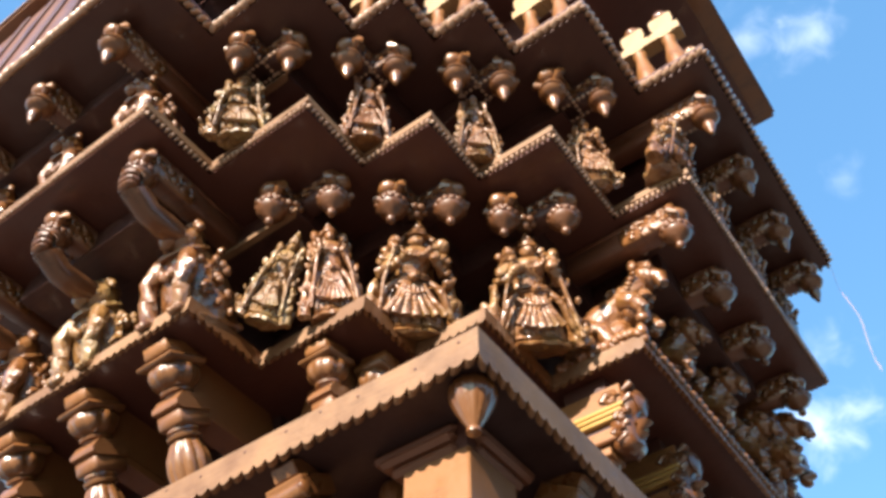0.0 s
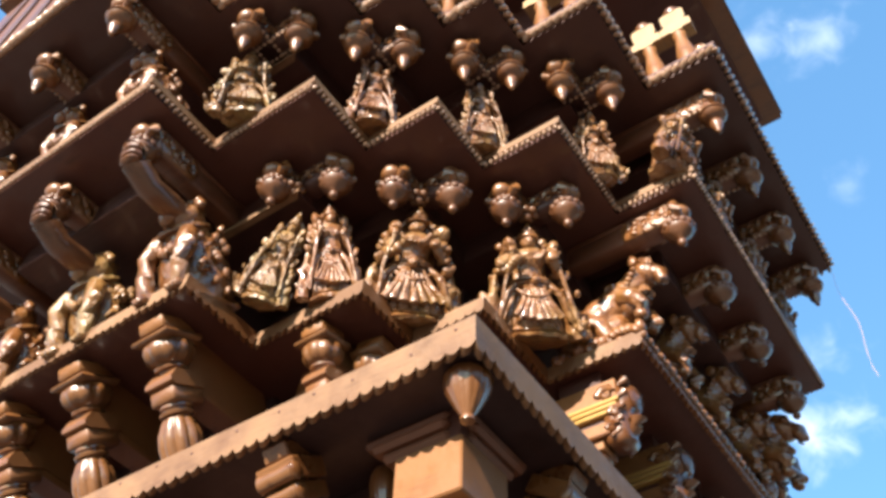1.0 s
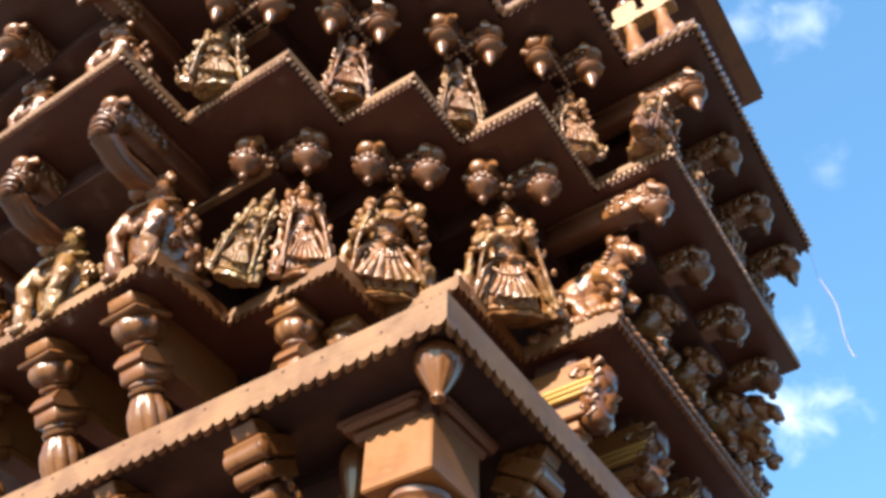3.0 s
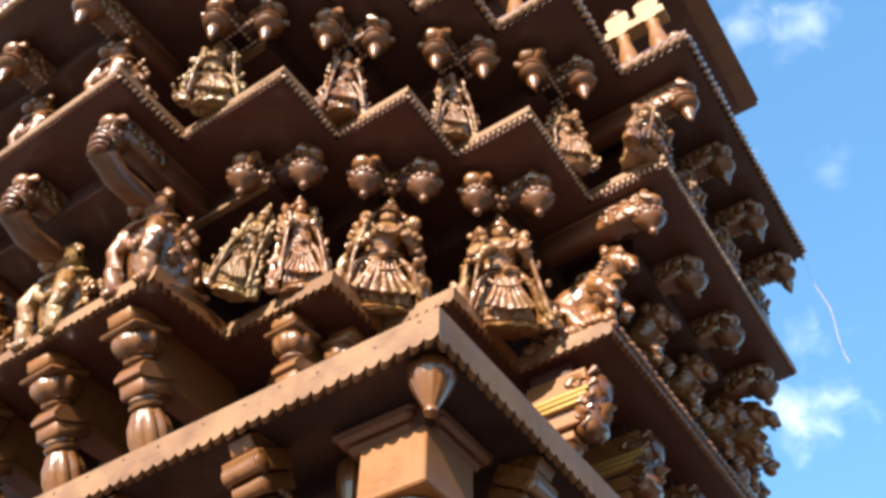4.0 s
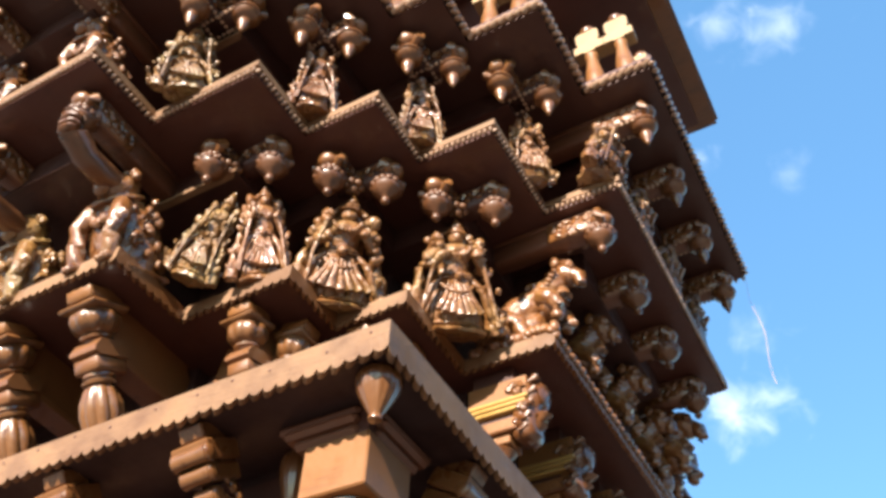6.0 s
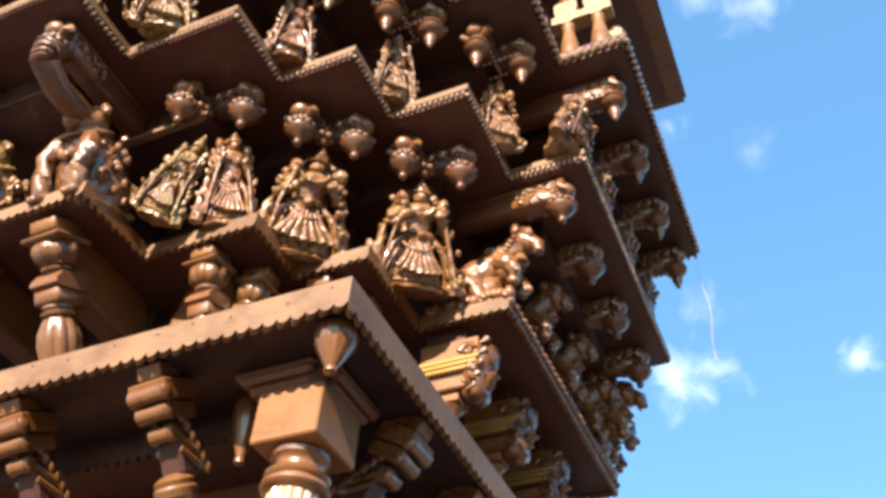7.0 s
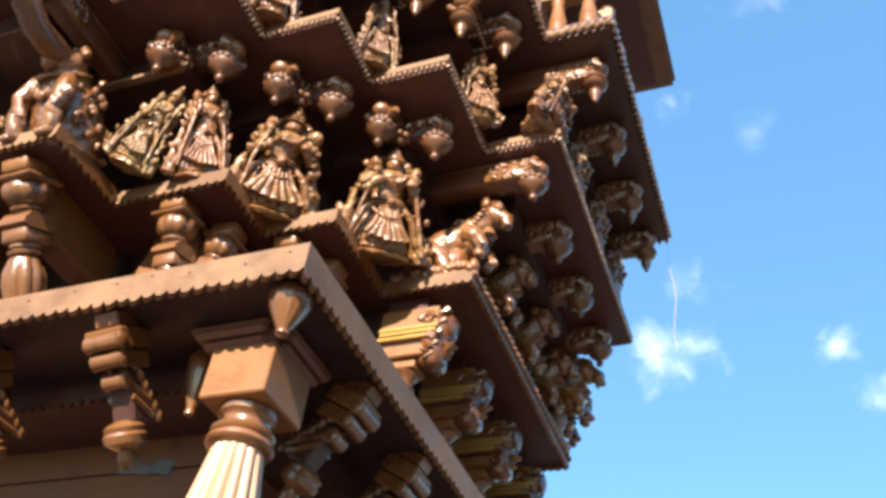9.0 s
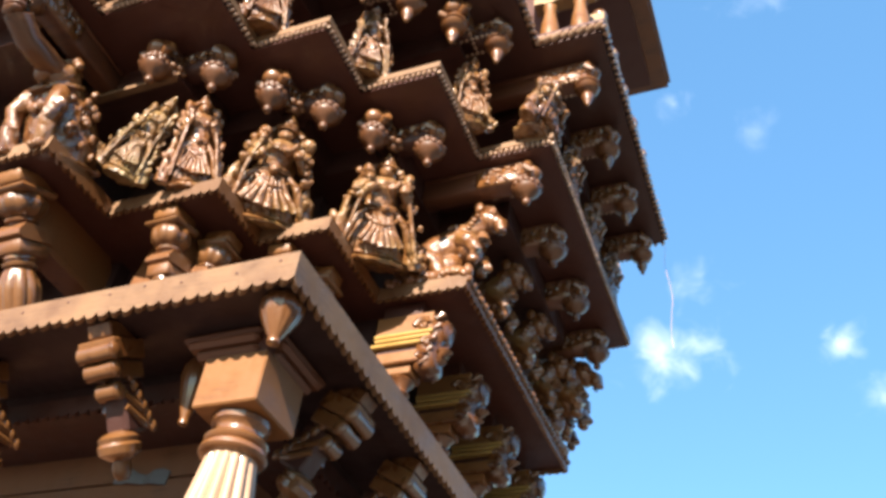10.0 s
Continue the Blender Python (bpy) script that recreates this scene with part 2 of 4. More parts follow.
# corners as offsets from the middle, from the front face round to the side; and where the side face ends on the far side
C0 = ([(1.655, 1.515)], 1.60)
C1 = ([(0.585, 1.644), (1.065, 1.300), (1.362, 1.013), (1.736, 0.580)], 0.900)
C2 = ([(0.640, 2.090), (1.130, 1.765), (1.450, 1.450), (1.775, 1.135), (2.094, 0.665)], 0.795)
C3 = ([(0.800, 2.420), (1.265, 2.060), (1.510, 1.735), (1.735, 1.510), (2.060, 1.265), (2.360, 0.800)], 0.650)
C4 = ([(1.050, 2.440), (1.700, 1.700), (2.440, 0.770)], 0.770)


def inset(tier, d):
    return [(u - d, v - d) for u, v in tier[0]], tier[1] - d


def quarter(corners):
    """Convex and concave corners in turn, from the front face to the side face."""
    out = []
    for i, (u, v) in enumerate(corners):
        out.append((u, v))
        if i + 1 < len(corners):
            out.append((u, corners[i + 1][1]))
    return out


def outline(tier):
    q = quarter(tier[0])
    face = q[-1][1]
    f = [(u, tier[1] + (v - face) * FAR) for u, v in q]   # the far half of the car is shallower
    pts = [(CX + u, CY - v) for u, v in q] + [(CX + u, CY + v) for u, v in f[::-1]]
    pts += [(CX - u, CY + v) for u, v in f] + [(CX - u, CY - v) for u, v in q[::-1]]
    return pts


def edges(tier):
    """The straight runs of an outline as start, end, and +1 or -1 for each end that is an outer or inner corner."""
    pts = [Vector((*p, 0)) for p in outline(tier)]
    n = len(pts)

    def turn(i):
        d0, d1 = pts[i] - pts[i - 1], pts[(i + 1) % n] - pts[i]
        return 1 if d0.x * d1.y - d0.y * d1.x > 0 else -1
    for i in range(n):
        yield pts[i], pts[(i + 1) % n], turn(i), turn((i + 1) % n)


ground_bm = bmesh.new()
bmesh.ops.create_grid(ground_bm, x_segments=2, y_segments=2, size=2500)
tagged(part("ground", ground_bm, EARTH, None), "dry sandy brown earth ground under the car", "ground", kind="structure")

def unseen_wall(name, x, y, length, turn):
    """A plain plastered wall with a coping, unseen and added to block low sky."""
    bm = bmesh.new()
    box(bm, (-length / 2, -0.15, 0.0), (length / 2, 0.15, 5.0))
    wall = tagged(part(name, bm, EARTH, None, at=pose(x, y, 0, 0, 0, turn)), "plain dusty plastered wall, unseen, added to block low sky", "wall", kind="structure")
    bm = bmesh.new()
    box(bm, (-length / 2, -0.22, 5.0), (length / 2, 0.22, 5.14), bevel=0.02)
    part("coping", bm, EARTH, wall)


unseen_wall("wall_east", 12.0, 2.0, 30.0, 90)

car = tagged(new("temple_car"), "tall carved teak temple car with stepped overhanging cornices", "temple car")


def slab(name, corners, z0, z1, material, label="", parent=None):
    bm = bmesh.new()
    prism(bm, outline(corners), z0, z1)
    return part(name, bm, material, parent or car, label)


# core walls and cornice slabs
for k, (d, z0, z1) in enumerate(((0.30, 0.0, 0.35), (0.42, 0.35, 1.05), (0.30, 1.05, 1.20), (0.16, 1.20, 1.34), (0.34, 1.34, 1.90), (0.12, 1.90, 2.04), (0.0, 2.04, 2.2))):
    # the ledge courses are darkened to cut light bounced onto the soffit
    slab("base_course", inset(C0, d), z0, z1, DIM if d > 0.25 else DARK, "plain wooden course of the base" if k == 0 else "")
# core walls, friezes and two cornices hold shade in their dark colour
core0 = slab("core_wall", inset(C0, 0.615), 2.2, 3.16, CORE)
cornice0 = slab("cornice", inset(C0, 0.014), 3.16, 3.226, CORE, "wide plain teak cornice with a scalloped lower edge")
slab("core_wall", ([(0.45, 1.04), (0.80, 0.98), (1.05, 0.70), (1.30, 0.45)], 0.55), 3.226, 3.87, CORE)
cornice1 = slab("cornice", inset(C1, 0.014), 3.872, 3.91, TEAK, "stepped teak cornice with a scalloped edge")
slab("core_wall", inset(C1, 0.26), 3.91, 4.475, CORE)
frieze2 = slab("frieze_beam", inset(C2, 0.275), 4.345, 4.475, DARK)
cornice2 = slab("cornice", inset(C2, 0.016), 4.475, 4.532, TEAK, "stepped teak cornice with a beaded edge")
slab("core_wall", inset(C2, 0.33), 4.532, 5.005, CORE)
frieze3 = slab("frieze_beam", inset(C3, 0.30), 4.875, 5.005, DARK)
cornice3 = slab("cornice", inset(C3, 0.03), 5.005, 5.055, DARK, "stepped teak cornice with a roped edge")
slab("core_wall", inset(C3, 0.50), 5.055, 6.5, TEAK)
roof = slab("roof_slab", C4, 6.5, 6.6, TIE, "plain projecting wooden roof slab")
slab("roof_moulding", inset(C4, 0.10), 6.43, 6.5, TEAK)


# ---- edges of the cornices ----
def mesh_of(name, bm, material, smooth=True):
    me = bpy.data.meshes.new(name)
    bmesh.ops.recalc_face_normals(bm, faces=bm.faces)
    bm.to_mesh(me)
    bm.free()
    me.materials.append(material)
    if smooth:
        me.shade_smooth()
        me.set_sharp_from_angle(angle=radians(50))
    return me


def run_pose(a, d, z):
    """x along the edge, -y outward."""
    out = Vector((d.y, -d.x, 0))
    return Matrix(((d.x, -out.x, 0, a.x), (d.y, -out.y, 0, a.y), (0, 0, 1, z), (0, 0, 0, 1)))


def board(bm, low, z1, length, thick, c0, c1):
    """A mitred board along x: its lower outline low, its top at z1, its back at y = thick."""
    rows = []
    for y in (0.0, thick):
        xs = [x + y * (c0 * (1 - x / length) - c1 * x / length) for x, z in low]
        rows.append([[bm.verts.new((x, y, z)) for x, (_, z) in zip(xs, low)], [bm.verts.new((x, y, z1)) for x in xs]])
    (f0, f1), (b0, b1) = rows
    for i in range(len(low) - 1):
        bm.faces.new((f0[i], f0[i + 1], f1[i + 1], f1[i]))
        bm.faces.new((b0[i + 1], b0[i], b1[i], b1[i + 1]))
        bm.faces.new((f0[i], b0[i], b0[i + 1], f0[i + 1]))
        bm.faces.new((f1[i], f1[i + 1], b1[i + 1], b1[i]))


def scallop(name, parent, tier, z0, z1, pitch, drop, thick, material, side=None):
    """A board along every edge whose lower side is cut in lobes; side is a darker teak for shaded runs."""
    for a, b, c0, c1 in edges(tier):
        d, length = (b - a).normalized(), (b - a).length
        n = max(2, round(length / pitch))
        low, rnd = [], random.Random(n)
        for i in range(n):
            jag = rnd.uniform(-0.003, 0.003)
            for k in range(6):
                low.append(((i + k / 6) / n * length, z0 + drop * (1 - math.sin(math.pi * k / 6) ** 0.7) + (jag if k else 0)))
        low.append((length, z0 + drop))
        bm = bmesh.new()
        board(bm, low, z1, length, thick, c0, c1)
        part(name, bm, side if side and abs(d.y) > 0.5 and a.x > CX else material, parent, at=run_pose(a, d, 0))


def beads(name, parent, tier, z, pitch, size, slant, material, seg=7, side_only=False):
    """A row of small carved lumps along every edge: each a piece on the near corner, joined round the back."""
    bm = bmesh.new()
    blob(bm, (0, 0, 0), size, (0, slant, 0), seg)
    lump = mesh_of(name, bm, material)
    rest = bmesh.new()
    rnd = random.Random(7)
    for a, b, c0, c1 in edges(tier):
        d, length = (b - a).normalized(), (b - a).length
        if side_only and not (abs(d.y) > 0.5 and (a + b).x / 2 > CX and length > 1.0):
            continue
        n = max(2, round(length / pitch))
        near = (a + b).x / 2 > CX - 0.1 and max(a.y, b.y) < CY + 1.0 and (a + b).y / 2 < CY + 0.2
        m = run_pose(a, d, z)
        for i in range(n):
            f = 1 + rnd.uniform(-0.14, 0.14)
            at = m @ pose((i + 0.5) * length / n, 0, rnd.uniform(-0.0015, 0.0015), rnd.uniform(-8, 8), rnd.uniform(-8, 8), 0) @ Matrix.Scale(f, 4)
            if near:
                part(name, lump, None, parent, at=at)
            else:
                bmesh.ops.create_icosphere(rest, subdivisions=1, radius=1.0, matrix=at @ Matrix.Diagonal((*size, 1)))
    if rest.verts:
        tagged(part(name + "_rows", rest, material, parent), kind="stuff")
    else:
        rest.free()


def band(name, parent, tier, z0, z1, back, material, span=None):
    """A plain moulding proud of the slab, one board an edge; span keeps the front runs between two offsets alone."""
    for a, b, c0, c1 in edges(tier):
        if span and not (abs(a.y - b.y) < 0.001 and a.y < CY and span[0] < (a.x + b.x) / 2 - CX < span[1]):
            continue
        d, length = (b - a).normalized(), (b - a).length
        bm = bmesh.new()
        board(bm, [(0.0, z0), (length * 0.5, z0), (length, z0)], z1, length, back, c0, c1)
        part(name, bm, material, parent, at=run_pose(a, d, 0))


scallop("scalloped_board", cornice0, C0, 3.128, 3.23, 0.043, 0.017, 0.022, PLANK)
# side runs in darker teak: the shade on that face is in the colour
scallop("scalloped_board", cornice1, C1, 3.850, 3.914, 0.037, 0.015, 0.018, PLANK, TIE)
band("top_band", cornice2, C2, 4.505, 4.536, 0.03, PLANK)
beads("bead", cornice2, inset(C2, 0.007), 4.489, 0.0225, (0.0085, 0.012, 0.0135), 25, BEAD)
beads("rope_strand", cornice3, inset(C3, 0.014), 5.028, 0.036, (0.0125, 0.020, 0.034), 46, BEAD, 8)
beads("edge_lump", cornice1, inset(C1, -0.004), 3.902, 0.046, (0.019, 0.015, 0.017), 20, CARVED, 8, True)
band("top_band", cornice3, inset(C3, 0.008), 5.052, 5.068, 0.03, TEAK)
band("front_board", cornice3, inset(C3, 0.004), 5.070, 5.118, 0.03, PLANK, (-0.5, 0.5))
band("frieze_trim", frieze2, inset(C2, 0.262), 4.335, 4.352, 0.03, PLANK, (0.3, 0.9))
band("frieze_trim", frieze3, inset(C3, 0.287), 4.865, 4.882, 0.03, PLANK, (0.4, 1.0))
band("roof_edge", roof, inset(C4, -0.015), 6.56, 6.61, 0.03, PLANK)


# ---- carved parts ----
def pendant_mesh(kind):
    """A turned lotus bud that hangs down from z = 0."""
    bm = bmesh.new()
    if kind == "bell":
        lathe(bm, [(0.024, 0.0), (0.034, -0.006), (0.034, -0.016), (0.022, -0.022), (0.026, -0.030), (0.043, -0.038), (0.054, -0.050), (0.058, -0.062), (0.058, -0.067), (0.050, -0.071), (0.050, -0.076),
                   (0.054, -0.080), (0.047, -0.092), (0.032, -0.100), (0.018, -0.104), (0.015, -0.110), (0.024, -0.118), (0.027, -0.130), (0.025, -0.146), (0.017, -0.166), (0.009, -0.182), (0.010, -0.188), (0.002, -0.196)], 28)
    elif kind == "lotus":
        lathe(bm, [(0.026, 0.0), (0.040, -0.010), (0.040, -0.024), (0.030, -0.032), (0.046, -0.042), (0.056, -0.056), (0.054, -0.068), (0.044, -0.082), (0.028, -0.096), (0.014, -0.105), (0.010, -0.110), (0.008, -0.114)], 36)
        for k in range(13):   # two rings of rounded petals, and a round tip
            a = 2 * math.pi * k / 13
            blob(bm, (0.049 * math.cos(a), 0.049 * math.sin(a), -0.050), (0.015, 0.017, 0.014), (0, 0, math.degrees(a)), 8)
            blob(bm, (0.036 * math.cos(a + 0.28), 0.036 * math.sin(a + 0.28), -0.018), (0.013, 0.013, 0.013), seg=7)
        blob(bm, (0, 0, -0.124), (0.0175, 0.0175, 0.0185), seg=12)
    else:
        lathe(bm, [(0.040, 0.0), (0.054, -0.006), (0.062, -0.020), (0.063, -0.036), (0.058, -0.056), (0.049, -0.076), (0.038, -0.098), (0.027, -0.118),
                   (0.018, -0.132), (0.016, -0.136), (0.019, -0.141), (0.018, -0.149), (0.004, -0.153)], 84, flutes=14, depth=0.035, span=(-0.12, -0.003))
    return mesh_of("pendant", bm, BUD if kind == "lotus" else CARVED)


def arm_meshes(depth, drop):
    """The pieces of a bracket arm under a soffit: a dark beam back to the wall, beading along its lower edges, scrolls over its outer half and a round boss at its end. -y is outward."""
    w = 0.040
    body, beading, scrolls, boss = (bmesh.new() for _ in range(4))
    box(body, (-w, -0.012, -drop), (w, depth, 0.0), bevel=0.008)
    box(body, (-w - 0.008, -0.003, -0.020), (w + 0.008, depth, -0.002), bevel=0.004)
    carved = min(depth, 0.22)
    rnd = random.Random(round(depth * 100))
    for side in (-1, 1):
        n = max(3, int(carved / 0.045))
        for i in range(n):
            y = i * carved / n
            tube(scrolls, [(side * (w + 0.002), y + 0.028 * math.cos(a) * (1 - a / 9), -drop * 0.52 + 0.032 * math.sin(a) * (1 - a / 9)) for a in range(8)], [0.008] * 8, 6)
            blob(scrolls, (side * (w + 0.004), y + 0.022, -drop * 0.2), (0.008, 0.014, 0.012), seg=7)
        n = int(min(depth, 0.20) / 0.024)
        for i in range(n):
            blob(beading, (side * (w - 0.002), (i + 0.5) * 0.024, -drop), (0.009, 0.0105, 0.009), seg=6)
    if depth > 0.4:
        box(scrolls, (-w - 0.007, 0.012, -drop + 0.004), (w + 0.007, 0.215, -0.022), bevel=0.008)
        for side in (-1, 1):
            for k in range(16):
                blob(scrolls, (side * (w + 0.009), rnd.uniform(0.02, 0.20), -drop * rnd.uniform(0.22, 0.92)), (0.007, rnd.uniform(0.010, 0.020), rnd.uniform(0.008, 0.016)), (rnd.uniform(-60, 60), 0, 0), 8)
    blob(boss, (0, -0.026, -drop * 0.34), (0.031, 0.029, 0.034), seg=14)
    tube(boss, [(0.038 * math.cos(math.pi * k / 8), -0.016, -drop * 0.34 + 0.034 * math.sin(math.pi * k / 8)) for k in range(9)], [0.012, 0.016, 0.011, 0.016, 0.011, 0.016, 0.011, 0.016, 0.012], 8)
    for sd in (-1, 1):
        tube(boss, [(sd * 0.020, -0.018, -drop * 0.70), (sd * 0.042, -0.030, -drop * 0.60), (sd * 0.050, -0.020, -drop * 0.42), (sd * 0.038, -0.016, -drop * 0.34)], [0.011, 0.013, 0.012, 0.008], 8)
    roughen(boss, 3, ((30, 0.004),))
    # arm colours are darkened for the shade under the soffit
    return (mesh_of("arm", body, DIM if depth > 0.4 else DARK), mesh_of("beading", beading, BEAD), mesh_of("scrollwork", scrolls, ARM), mesh_of("boss", boss, ARM))


def roughen(bm, seed, amounts):
    """Uneven hand-carved surface: pushes the vertices along their normals."""
    bm.normal_update()
    shift = Vector((seed * 3.1, seed * 1.7, seed * 0.9))
    for v in bm.verts:
        push = sum(noise.noise(v.co * f + shift) * a for f, a in amounts)
        v.co += v.normal * push


def figure_mesh(seed, material):
    """A standing carved deity, kept plain: pleated skirt, broad belt, torso, crown, staffs and attendants. Unit height, front towards -y."""
    rnd = random.Random(seed)
    bm = bmesh.new()
    sway = rnd.uniform(-0.03, 0.03)
    flat = Matrix.Diagonal((1, 0.75, 1, 1))
    lathe(bm, [(0.26, 0.0), (0.27, 0.02), (0.25, 0.035), (0.22, 0.045), (0.25, 0.06), (0.23, 0.08)], 44, flat, flutes=11, depth=0.08)
    lathe(bm, [(0.215, 0.07), (0.235, 0.10), (0.220, 0.18), (0.185, 0.29), (0.155, 0.38), (0.14, 0.44)], 96, pose(0, 0.0, 0, 0, 0, rnd.uniform(-9, 9)) @ flat, flutes=rnd.choice((14, 16, 18)), depth=0.13)
    fan = rnd.uniform(0.050, 0.075)
    for k in range(-3, 4):   # the pleats of the apron spread like a fan
        tube(bm, [(0.022 * k, -0.125, 0.43), (fan * 0.55 * k, -0.185 + 0.006 * abs(k), 0.28), (fan * k, -0.215 + 0.014 * abs(k), 0.11 + 0.012 * abs(k))], [0.013, 0.024, 0.036], 10)
    for s in (-1, 1):   # sashes that hang off the hips
        tube(bm, [(s * 0.12, -0.09, 0.45), (s * 0.20, -0.12, 0.36), (s * 0.235, -0.11, 0.24), (s * rnd.uniform(0.26, 0.31), -0.10, 0.10)], [0.022, 0.030, 0.032, 0.024], 10)
        tube(bm, [(s * 0.13, -0.10, 0.40), (s * 0.08, -0.17, 0.33), (0, -0.195, 0.30)], [0.014, 0.017, 0.018], 8)
    for k in range(46):   # small leaves and ornaments fill the sides, wide at the foot and close at the head
        s, z = rnd.choice((-1, 1)), 0.08 + 0.72 * rnd.random() ** 1.2
        reach = 0.36 * (1 - z) + 0.11
        r = rnd.uniform(0.020, 0.038)
        blob(bm, (s * reach * rnd.uniform(0.72, 1.0), rnd.uniform(-0.14, 0.02), z), (r, r * 0.9, r * rnd.uniform(1.0, 1.9)), (rnd.uniform(-40, 40), s * rnd.uniform(10, 50), 0), 8)
    for r, z in ((0.165, 0.425), (0.172, 0.455), (0.165, 0.485)):
        lathe(bm, [(r - 0.02, z - 0.017), (r, z - 0.006), (r, z + 0.006), (r - 0.02, z + 0.017)], 36, pose(0, -0.012, 0) @ Matrix.Diagonal((1, 0.82, 1, 1)))
    blob(bm, (0, -0.155, 0.455), (0.040, 0.030, 0.040), seg=12)
    lathe(bm, [(0.130, 0.48), (0.122, 0.54), (0.128, 0.60), (0.150, 0.66), (0.152, 0.70), (0.120, 0.745), (0.06, 0.77), (0.05, 0.79)], 28, pose(sway, -0.02, 0) @ Matrix.Diagonal((1, 0.72, 1, 1)))
    for s in (-1, 1):
        blob(bm, (sway + s * 0.070, -0.105, 0.655), (0.052, 0.042, 0.050), seg=12)
        up = rnd.uniform(0.50, 0.64)
        tube(bm, [(s * 0.145, -0.02, 0.715), (s * 0.215, -0.05, 0.60), (s * 0.205, -0.11, 0.53), (s * 0.140, -0.165, up)], [0.050, 0.046, 0.040, 0.034], 12)
        blob(bm, (s * 0.135, -0.175, up + 0.02), (0.042, 0.036, 0.046), seg=10)
        lathe(bm, [(0.045, -0.012), (0.058, 0.0), (0.045, 0.012)], 16, pose(s * 0.19, -0.035, 0.645, 0, s * 35, 0))
        tube(bm, [(s * 0.145, 0.03, 0.715), (s * 0.225, 0.01, 0.67), (s * 0.185, -0.06, 0.76)], [0.042, 0.038, 0.032], 10)
        blob(bm, (s * 0.172, -0.07, 0.79), (0.048, 0.042, 0.050), (0, s * 15, 0), 10)
        # a staff, an attendant and foliage at each side
        if rnd.random() < 0.75:
            x0, x1 = rnd.uniform(0.25, 0.31), rnd.uniform(0.13, 0.18)
            tube(bm, [(s * x0, -0.17, 0.06), (s * (x0 + x1) / 2, -0.17, 0.42), (s * x1, -0.14, 0.70)], [0.019, 0.018, 0.016], 8)
            blob(bm, (s * x1, -0.14, 0.71), (0.030, 0.025, 0.036), seg=9)
        h = rnd.uniform(0.36, 0.50)
        at = pose(s * 0.335, -0.03, 0.0, 0, -s * 8, 0)
        lathe(bm, [(0.085, 0.02), (0.090, h * 0.20), (0.062, h * 0.45), (0.056, h * 0.52), (0.074, h * 0.68), (0.040, h * 0.80), (0.046, h * 0.88), (0.040, h * 0.98), (0.015, h * 1.12)], 24, at, flutes=8, depth=0.12)
        for k in range(7):
            t = k / 6
            blob(bm, (s * (0.33 - 0.12 * t + rnd.uniform(-0.03, 0.03)), -0.06 + 0.08 * t + rnd.uniform(-0.03, 0.02), 0.12 + (h + 0.18) * t), (0.036, 0.034, 0.046), (rnd.uniform(-40, 40), s * 30, 0), 9)
    for k in range(11):
        a = math.pi * (k / 10)
        blob(bm, (sway + 0.105 * math.cos(a), -0.125 - 0.02 * math.sin(a), 0.715 - 0.075 * math.sin(a)), (0.017, 0.017, 0.017), seg=8)
    blob(bm, (sway, -0.05, 0.815), (0.060, 0.066, 0.068), seg=14)
    lathe(bm, [(0.070, 0.845), (0.088, 0.855), (0.086, 0.870), (0.066, 0.880), (0.074, 0.895), (0.070, 0.910), (0.050, 0.920), (0.054, 0.940), (0.034, 0.965), (0.010, 1.0)], 24, pose(sway, -0.035, 0))
    for k in range(13):
        a = math.pi * (k / 12)
        blob(bm, (0.165 * math.cos(a), 0.04, 0.74 + 0.18 * math.sin(a)), (0.032, 0.030, 0.032), seg=8)
    lathe(bm, [(0.165, -0.015), (0.165, 0.015)], 24, pose(0, 0.06, 0.74, 90))
    box(bm, (-0.15, 0.04, 0.05), (0.15, 0.16, 0.76), bevel=0.02)
    bend = rnd.uniform(-0.07, 0.07)
    for v in bm.verts:
        v.co.x += bend * math.sin(math.pi * min(max(v.co.z, 0), 1) * 1.4)
    roughen(bm, seed, ((6, 0.020), (16, 0.014)))
    return mesh_of("figure", bm, material)


